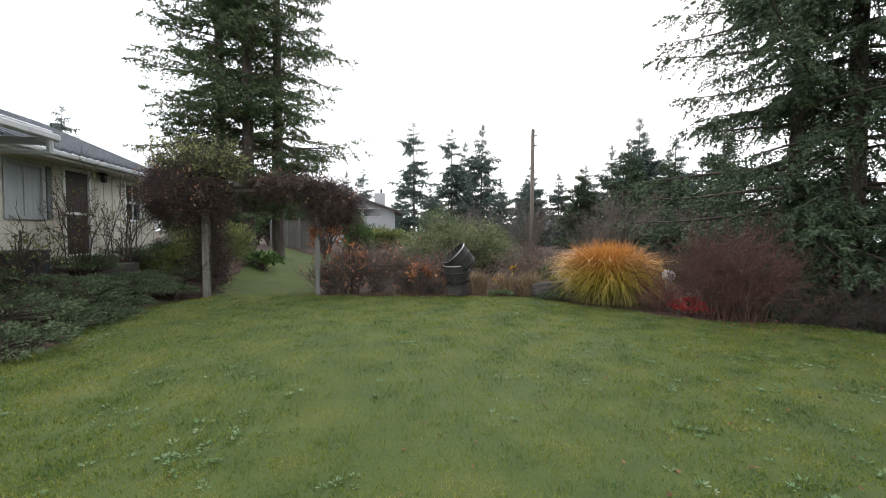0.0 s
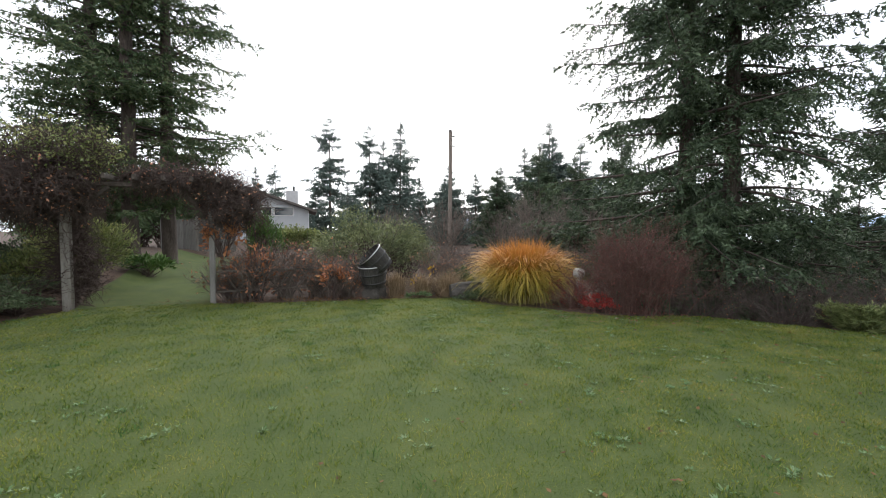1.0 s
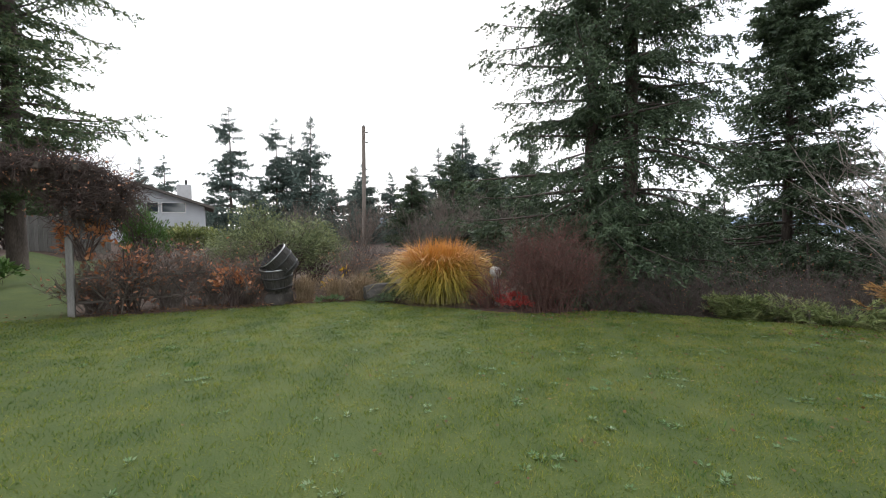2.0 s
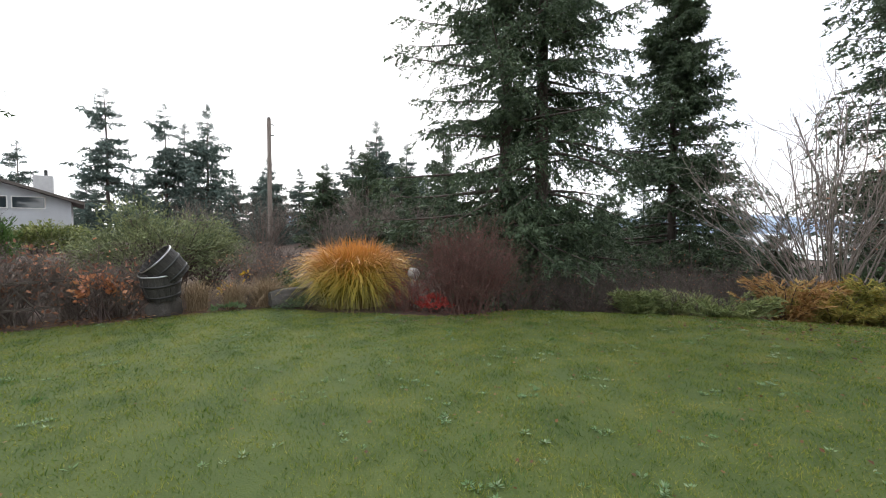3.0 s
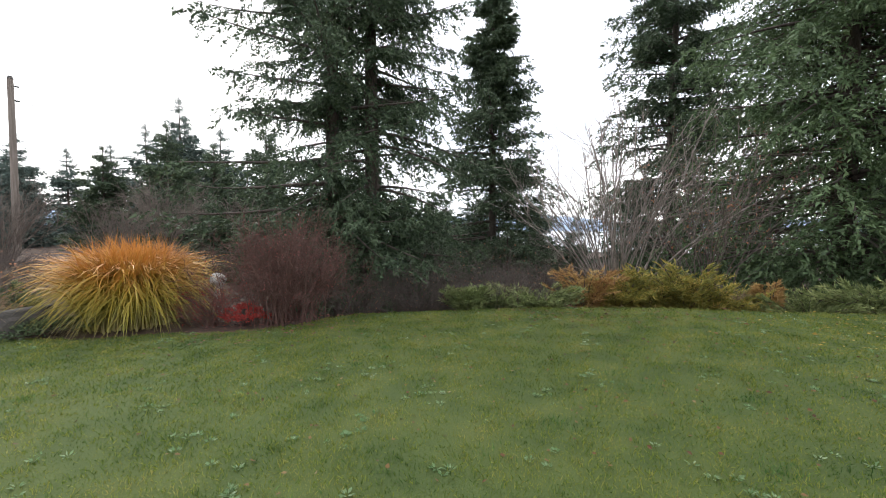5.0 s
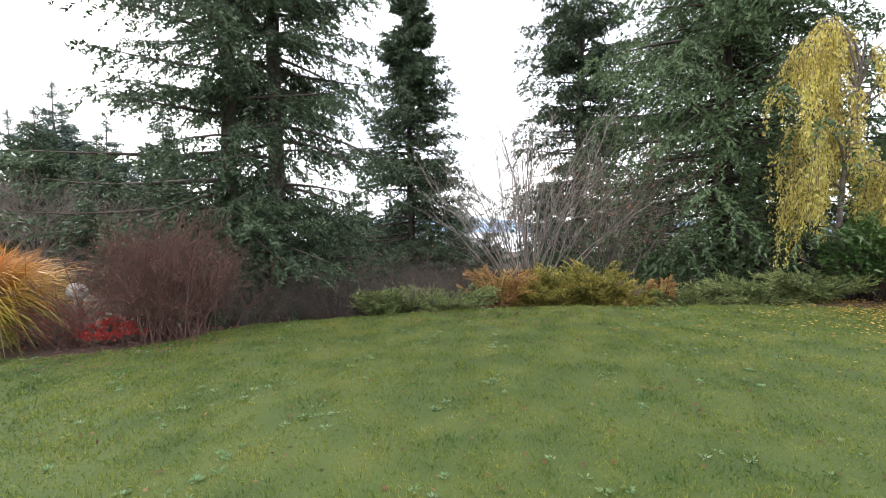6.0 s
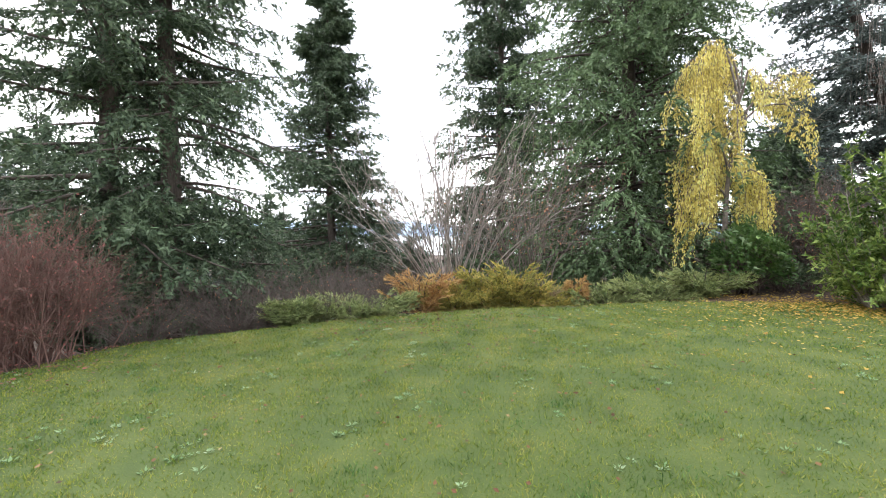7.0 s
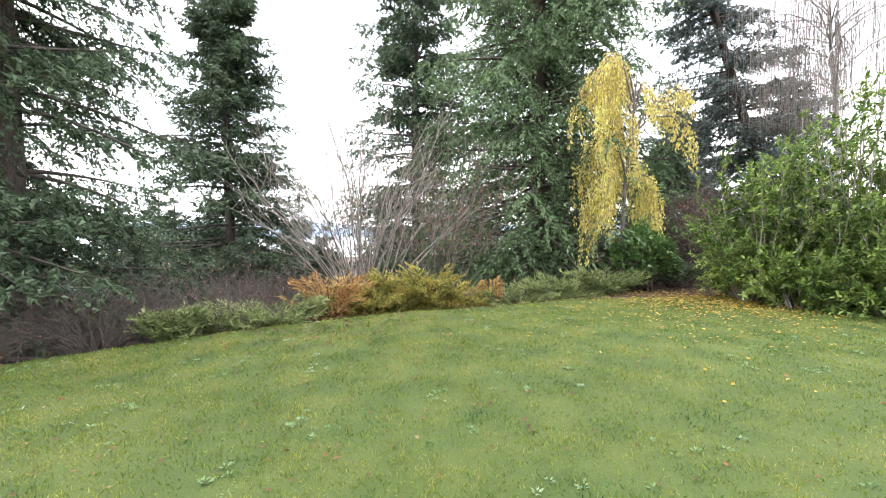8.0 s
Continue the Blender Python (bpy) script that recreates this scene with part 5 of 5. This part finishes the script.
# ---- fence ----
fc = thing("board_fence", -11.16, 24.39, 0.38, "grey weathered vertical board fence", "fence", turn=4)
bm = bmesh.new()
box(bm, (-0.072, -0.011, 0.0), (0.072, 0.011, 1.75), 0.004)
board_mesh = bpy.data.meshes.new("board")
bm.to_mesh(board_mesh)
bm.free()
board_mesh.materials.append(M_FENCE)
for i_ in range(24):
    child("board", board_mesh, fc, at=pose(-0.8 + 0.155 * i_, random.uniform(-0.006, 0.006), random.uniform(-0.02, 0.02)))
for z_ in (0.35, 1.4):
    bm = bmesh.new()
    box(bm, (-0.9, 0.02, z_), (2.85, 0.06, z_ + 0.09), 0.004)
    part("rail", bm, M_FENCE, fc)
for i_ in range(2):
    bm = bmesh.new()
    box(bm, (0.9 + 1.7 * i_ - 0.05, -0.13, -0.1), (0.9 + 1.7 * i_ + 0.05, -0.02, 1.95), 0.008)
    part("post", bm, M_POST, fc)

# ---- the house ----
# its frame: local x runs along the wall away from the camera, local y into the house, z up from the floor
hs = new("house")
wall_dir = Vector((-0.19, 0.98, 0)).normalized()
into = Vector((-wall_dir.y, wall_dir.x, 0))
hs.matrix_basis = Matrix(((wall_dir.x, into.x, 0, -10.74), (wall_dir.y, into.y, 0, 8.88), (0, 0, 1, -0.03), (0, 0, 0, 1)))
tagged(hs, "cream board-and-batten bungalow with a grey metal roof", "house")
OPEN = [(-1.78, -0.68, 1.82, 3.02), (-0.04, 0.98, 0.92, 3.08), (2.66, 3.62, 1.84, 3.02)]
X0, X1, Z0, Z1, TH = -7.5, 4.6, 0.55, 3.36, 0.16
bm = bmesh.new()
cuts_x = sorted({X0, X1, *[o[0] for o in OPEN], *[o[1] for o in OPEN]})
cuts_z = sorted({Z0, Z1, *[o[2] for o in OPEN], *[o[3] for o in OPEN]})
for xa, xb in zip(cuts_x, cuts_x[1:]):
    run = None
    for za, zb in zip(cuts_z, cuts_z[1:]):
        cx, cz = (xa + xb) / 2, (za + zb) / 2
        if any(o[0] < cx < o[1] and o[2] < cz < o[3] for o in OPEN):
            continue
        box(bm, (xa, 0, za), (xb, TH, zb))
bmesh.ops.remove_doubles(bm, verts=bm.verts, dist=0.0005)
part("wall", bm, M_SIDING, hs, "cream painted wall")
for nm, lo, hi in [("wall", (X1 - TH, TH, Z0), (X1, 7.0, Z1)), ("wall", (X0, 7.0 - TH, Z0), (X1 - TH, 7.0, Z1)), ("wall", (X0, TH, Z0), (X0 + TH, 7.0 - TH, Z1)), ("floor", (X0 + TH, TH, 0.8), (X1 - TH, 6.8, 0.9)), ("ceiling", (X0, TH, Z1), (X1, 7.0, Z1 + 0.08))]:
    bm = bmesh.new()
    box(bm, lo, hi)
    part(nm, bm, M_SIDING, hs)
bm = bmesh.new()
box(bm, (X0 - 0.05, -0.04, 0.3), (X1 + 0.05, 7.05, Z0 + 0.002))
part("foundation", bm, M_ROCK, hs, "grey concrete foundation")
bm = bmesh.new()
box(bm, (-0.022, -0.02, 0), (0.022, 0, 1), 0.004)
batten = bpy.data.meshes.new("batten")
bm.to_mesh(batten)
bm.free()
batten.materials.append(M_SIDING)
for i_ in range(30):
    xx = X0 + 0.2 + 0.405 * i_
    spans = [(Z0, Z1)]
    for o in OPEN:
        if o[0] - 0.09 < xx < o[1] + 0.09:
            spans = [(Z0, o[2] - 0.08), (o[3] + 0.08, Z1)]
    for za, zb in spans:
        if zb - za > 0.15:
            child("batten", batten, hs, at=pose(xx, -0.001, za) @ Matrix.Diagonal((1, 1, zb - za, 1)))


def opening(kind, o, mullions, rails, mat, glass_mat, recess=0.05, lw=0.07):
    w = new(kind)
    w.parent = hs
    xa, xb, za, zb = o
    for nm, lo, hi in [("jamb", (xa - 0.03, -0.03, za - 0.03), (xa + lw, 0.06, zb + 0.03)), ("jamb", (xb - lw, -0.03, za - 0.03), (xb + 0.03, 0.06, zb + 0.03)),
                       ("head", (xa + lw, -0.03, zb - lw), (xb - lw, 0.06, zb + 0.03)), ("sill", (xa + lw, -0.05, za - 0.03), (xb - lw, 0.06, za + lw * 0.8))]:
        bm = bmesh.new()
        box(bm, lo, hi, 0.006)
        part(nm, bm, mat, w)
    for xm in mullions:
        bm = bmesh.new()
        box(bm, (xm - 0.025, -0.01, za + lw * 0.8), (xm + 0.025, 0.05, zb - lw), 0.004)
        part("mullion", bm, mat, w)
    for zm in rails:
        bm = bmesh.new()
        box(bm, (xa + lw, -0.012, zm - 0.035), (xb - lw, 0.052, zm + 0.035), 0.004)
        part("rail", bm, mat, w)
    bm = bmesh.new()
    box(bm, (xa + lw * 0.9, recess - 0.03, za + lw * 0.7), (xb - lw * 0.9, recess - 0.015, zb - lw * 0.9))
    part("pane", bm, glass_mat, w, "dark pane")
    return w


opening("window", OPEN[0], [-1.23], [], M_GUTTER, M_INSIDE)
opening("door", OPEN[1], [], [1.98], M_WHITE, M_DARK, lw=0.055)
opening("window", OPEN[2], [3.14], [2.42], M_WHITE, M_PANE)
for xa_, lab in ((-2.12, "grey louvred shutter"), (-0.62, "grey louvred shutter")):
    bm = bmesh.new()
    box(bm, (xa_, -0.04, 1.82), (xa_ + 0.14, -0.004, 3.02), 0.006)
    part("shutter", bm, M_SHUTTER, hs, lab)
# roof: an eave over the wall, standing seams up the slope, their shadow in their colour
PITCH = 0.44
EAVE_Y, EAVE_Z, RIDGE_Y = -0.62, 3.24, 3.6
bm = bmesh.new()
for ya, za, yb, zb in ((EAVE_Y, EAVE_Z, RIDGE_Y, EAVE_Z + (RIDGE_Y - EAVE_Y) * PITCH), (RIDGE_Y, EAVE_Z + (RIDGE_Y - EAVE_Y) * PITCH, 7.6, EAVE_Z - 0.02)):
    vs = [bm.verts.new(p) for p in ((X0 - 0.4, ya, za), (X1 + 0.5, ya, za), (X1 + 0.5, yb, zb), (X0 - 0.4, yb, zb), (X0 - 0.4, ya, za + 0.05), (X1 + 0.5, ya, za + 0.05), (X1 + 0.5, yb, zb + 0.05), (X0 - 0.4, yb, zb + 0.05))]
    for f in ((3, 2, 1, 0), (4, 5, 6, 7), (0, 1, 5, 4), (1, 2, 6, 5), (2, 3, 7, 6), (3, 0, 4, 7)):
        bm.faces.new([vs[k] for k in f])
roof = part("roof", bm, M_ROOF, hs, "grey standing-seam metal roof")
run = math.hypot(RIDGE_Y - EAVE_Y, (RIDGE_Y - EAVE_Y) * PITCH)
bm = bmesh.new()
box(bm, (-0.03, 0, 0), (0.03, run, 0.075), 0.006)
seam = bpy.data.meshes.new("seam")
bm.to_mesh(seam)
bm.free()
seam.materials.append(M_SEAM_SHADE)
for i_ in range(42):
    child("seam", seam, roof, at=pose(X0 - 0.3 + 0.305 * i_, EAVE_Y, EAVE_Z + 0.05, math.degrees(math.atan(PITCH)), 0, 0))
bm = bmesh.new()
box(bm, (X0 - 0.4, RIDGE_Y - 0.12, EAVE_Z + (RIDGE_Y - EAVE_Y) * PITCH + 0.03), (X1 + 0.5, RIDGE_Y + 0.12, EAVE_Z + (RIDGE_Y - EAVE_Y) * PITCH + 0.09), 0.02)
part("ridge_cap", bm, M_ROOF, hs)
bm = bmesh.new()
box(bm, (X0 - 0.4, EAVE_Y - 0.11, EAVE_Z - 0.09), (X1 + 0.5, EAVE_Y - 0.005, EAVE_Z + 0.02), 0.025)
part("gutter", bm, M_GUTTER, hs, "grey metal gutter")
bm = bmesh.new()
box(bm, (X0 - 0.4, EAVE_Y, EAVE_Z - 0.14), (X1 + 0.5, EAVE_Y + 0.03, EAVE_Z - 0.004), 0.004)
part("fascia", bm, M_WHITE, hs)
bm = bmesh.new()
box(bm, (X0 - 0.4, EAVE_Y + 0.03, EAVE_Z - 0.1), (X1 + 0.5, -0.002, EAVE_Z - 0.08))
part("soffit", bm, M_SIDING, hs)
# the nearer porch roof, with its gutter end
bm = bmesh.new()
box(bm, (-7.0, 0, 0), (-2.8, 2.6, 0.06), 0.01)
o = part("porch_roof", bm, M_ROOF, hs, "grey metal porch roof")
o.matrix_basis = pose(0, -1.5, 3.32, 18, 0, 0)
bm = bmesh.new()
box(bm, (-7.0, -1.62, 3.18), (-2.75, -1.5, 3.32), 0.03)
part("porch_gutter", bm, M_GUTTER, hs, "grey gutter along the porch")
bm = bmesh.new()
box(bm, (-2.85, -1.5, 3.12), (-2.77, 0.6, 3.26), 0.01)
part("porch_fascia", bm, M_GUTTER, hs)
bm = bmesh.new()
box(bm, (-3.0, -1.6, 2.96), (-2.91, -1.5, 3.2), 0.03)
box(bm, (-3.0, -1.6, 2.92), (-2.91, -0.7, 3.01), 0.03)
part("downpipe", bm, M_GUTTER, hs, "grey downpipe elbow")
# wall lantern
ln = new("wall_lantern")
ln.parent = hs
for nm, lo, hi, mt in [("bracket", (1.37, -0.12, 3.12), (1.43, 0, 3.16), M_BLACK), ("cap", (1.31, -0.2, 3.07), (1.49, -0.04, 3.12), M_BLACK), ("glass_body", (1.335, -0.175, 2.9), (1.465, -0.065, 3.07), M_PANE), ("base", (1.345, -0.165, 2.87), (1.455, -0.075, 2.9), M_BLACK)]:
    bm = bmesh.new()
    box(bm, lo, hi, 0.01)
    part(nm, bm, mt, ln)
bx = thing("storage_box", -10.1, 6.95, hz(-10.1, 6.95), "dark plastic garden storage box by the wall", "box", turn=8)
bm = bmesh.new()
box(bm, (-0.3, -0.55, -0.1), (0.3, 0.55, 0.62), 0.02)
part("body", bm, M_BOX, bx)
bm = bmesh.new()
box(bm, (-0.32, -0.57, 0.625), (0.32, 0.57, 0.68), 0.02)
part("lid", bm, M_BOX, bx)
bm = bmesh.new()
box(bm, (-10.6, 8.7, 0.36), (-9.85, 10.1, 0.67), 0.02)
st_ = tagged(new("door_step", None), "", "")
bpy.data.objects.remove(st_)
me = bpy.data.meshes.new("door_step")
bm.to_mesh(me)
bm.free()
me.materials.append(M_ROCK)
tagged(new("door_step", me), "low concrete step before the house door", "step")

# ---- the neighbouring house ----
nh = thing("neighbour_house", -10.58, 39.39, -0.15, "pale grey gabled house with lap siding and a chimney", "house", turn=6)
bm = bmesh.new()
gx0, gx1, gz, pk = -5.0, 4.5, 3.55, 5.15
prof_ = [(gx0, 0), (gx1, 0), (gx1, gz), (-0.2, pk), (gx0, gz)]
fr = [bm.verts.new((a, 0, b)) for a, b in prof_]
bk = [bm.verts.new((a, 8, b)) for a, b in prof_]
bm.faces.new(fr)
bm.faces.new(bk[::-1])
for i in range(5):
    bm.faces.new((fr[i], bk[i], bk[(i + 1) % 5], fr[(i + 1) % 5]))
part("wall", bm, M_GREYSIDE, nh)
bm = bmesh.new()
box(bm, (0, -0.03, 0), (1, 0, 0.04), 0.0)
lap = bpy.data.meshes.new("siding_board")
bm.to_mesh(lap)
bm.free()
lap.materials.append(M_GREYSIDE)
for i_ in range(24):
    zz_ = 0.1 + 0.2 * i_
    if zz_ < gz:
        a_, b_ = gx0, gx1
    else:
        f_ = (zz_ - gz) / (pk - gz)
        a_, b_ = gx0 + (-0.2 - gx0) * f_, gx1 + (-0.2 - gx1) * f_
    if b_ - a_ > 0.3:
        child("siding_board", lap, nh, at=pose(a_, -0.001, zz_) @ Matrix.Diagonal((b_ - a_, 1, 1, 1)))
for sx, ex in ((gx1, 1), (gx0, -1)):
    L_ = math.hypot(sx + 0.2, pk - gz)
    bm = bmesh.new()
    slope_ = math.degrees(math.atan2(pk - gz, abs(sx + 0.2)))
    box(bm, (0, -0.7, 0), (L_ + 0.75, 8.5, 0.2), 0.01)
    o = part("roof", bm, M_SHINGLE, nh, "dark shingled roof slope")
    o.matrix_basis = pose(-0.2, 0, pk + 0.02, 0, slope_, 0) if ex > 0 else pose(-0.2, 0, pk + 0.02, 0, 180 - slope_, 0) @ Matrix.Translation((0, 0, -0.2))
bm = bmesh.new()
box(bm, (2.4, 3.0, 3.8), (3.5, 4.0, 5.6), 0.03)
ch = part("chimney", bm, M_CHIMNEY, nh, "pale painted chimney")
bm = bmesh.new()
bmesh.ops.create_cone(bm, cap_ends=True, segments=12, radius1=0.1, radius2=0.1, depth=0.5, matrix=Matrix.Translation((3.1, 3.5, 5.8)))
part("flue", bm, M_BLACK, ch)
for xa_, xb_ in ((0.5, 1.35), (1.5, 3.2)):
    w_ = new("window")
    w_.parent = nh
    for nm, lo, hi, mt in [("frame", (xa_, -0.06, 3.0), (xb_, -0.031, 3.85), M_WHITE), ("pane", (xa_ + 0.07, -0.08, 3.07), (xb_ - 0.07, -0.062, 3.78), M_PANE)]:
        bm = bmesh.new()
        box(bm, lo, hi)
        part(nm, bm, mt, w_)

# ---- utility pole and wires ----
up = thing("utility_pole", 7.85, 42.25, -0.6, "tall weathered wooden utility pole with wires", "pole")
child("pole", mesh_of("pole", *tubes(np.array([[[0, 0, -0.5], [0.03, 0, 4], [0.05, 0, 8], [0.05, 0, 12.5]]]), 0.25, 0.17, 12), M_POLE, True), up)
bm = bmesh.new()
bmesh.ops.create_cone(bm, cap_ends=True, segments=12, radius1=0.19, radius2=0.12, depth=0.2, matrix=Matrix.Translation((0.05, 0, 12.5)))
part("cap", bm, M_BLACK, up)
for z_ in (10.9, 11.9):
    bm = bmesh.new()
    box(bm, (0.1, -0.05, z_), (0.5, 0.05, z_ + 0.1), 0.02)
    part("insulator_bracket", bm, M_BLACK, up)
tw_ = np.linspace(0, 1, 24)
for tx, ty, tz, z_ in ((-30, 14, 9.0, 11.9), (46, -14, 4.0, 11.0)):
    W_ = np.stack([0.05 + tx * tw_, ty * tw_, z_ + (tz - z_) * tw_ - 3.0 * tw_ * (1 - tw_)], -1)
    child("wire", mesh_of("wire", *tubes(W_[None], 0.013, 0.013, 4), M_BLACK, True), up, "thin black wire")

# ---- bare trees between the garden and the tree belt ----
proto2 = twiggy("bare_tree", 4.15, 26.31, hz(4.15, 26.31) - 0.2, 4.2, 2.2, "grey leafless young tree in the rough ground", M_TWIG, 211, 34, 6, 5, 0.3, 0.15, 0.024, category="tree", group="leafless trees", angle=0.5)
for i_, (x_, y_, f_) in enumerate([(7.51, 24.25, 0.8), (0.62, 28.2, 0.9), (12.4, 30.26, 1.3), (14.67, 27.1, 1.2), (17.41, 11.84, 0.9), (16.33, 6.21, 0.7), (22.6, 6.1, 0.9)]):
    copy_thing(proto2, pose(x_, y_, hz(x_, y_) - 0.2, 0, 0, 55 * i_) @ Matrix.Scale(f_, 4))

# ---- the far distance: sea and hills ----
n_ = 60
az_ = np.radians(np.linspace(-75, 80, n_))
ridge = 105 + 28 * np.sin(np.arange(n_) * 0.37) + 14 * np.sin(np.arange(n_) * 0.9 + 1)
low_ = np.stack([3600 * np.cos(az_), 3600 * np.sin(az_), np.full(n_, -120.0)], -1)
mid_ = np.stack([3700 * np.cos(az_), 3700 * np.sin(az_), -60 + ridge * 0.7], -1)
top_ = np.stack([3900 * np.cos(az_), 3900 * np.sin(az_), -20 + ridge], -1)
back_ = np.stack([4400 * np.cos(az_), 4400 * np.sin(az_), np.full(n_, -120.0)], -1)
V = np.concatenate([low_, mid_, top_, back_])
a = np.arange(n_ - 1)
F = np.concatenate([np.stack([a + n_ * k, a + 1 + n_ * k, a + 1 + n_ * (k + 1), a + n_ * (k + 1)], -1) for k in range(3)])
tagged(new("distant_hills", mesh_of("distant_hills", V, F, M_HILL, True)), "far hills across the water, haze painted in as blue", "hills", kind="structure")
r_ = np.array([420.0, 3650.0])
V = np.concatenate([np.stack([q * np.cos(az_), q * np.sin(az_), np.full(n_, -20.5)], -1) for q in r_])
F = np.stack([a, a + 1, a + 1 + n_, a + n_], -1)[:, ::-1]
tagged(new("water", mesh_of("water", V, F, M_WATER)), "pale grey sea far below the garden", "water", kind="structure")
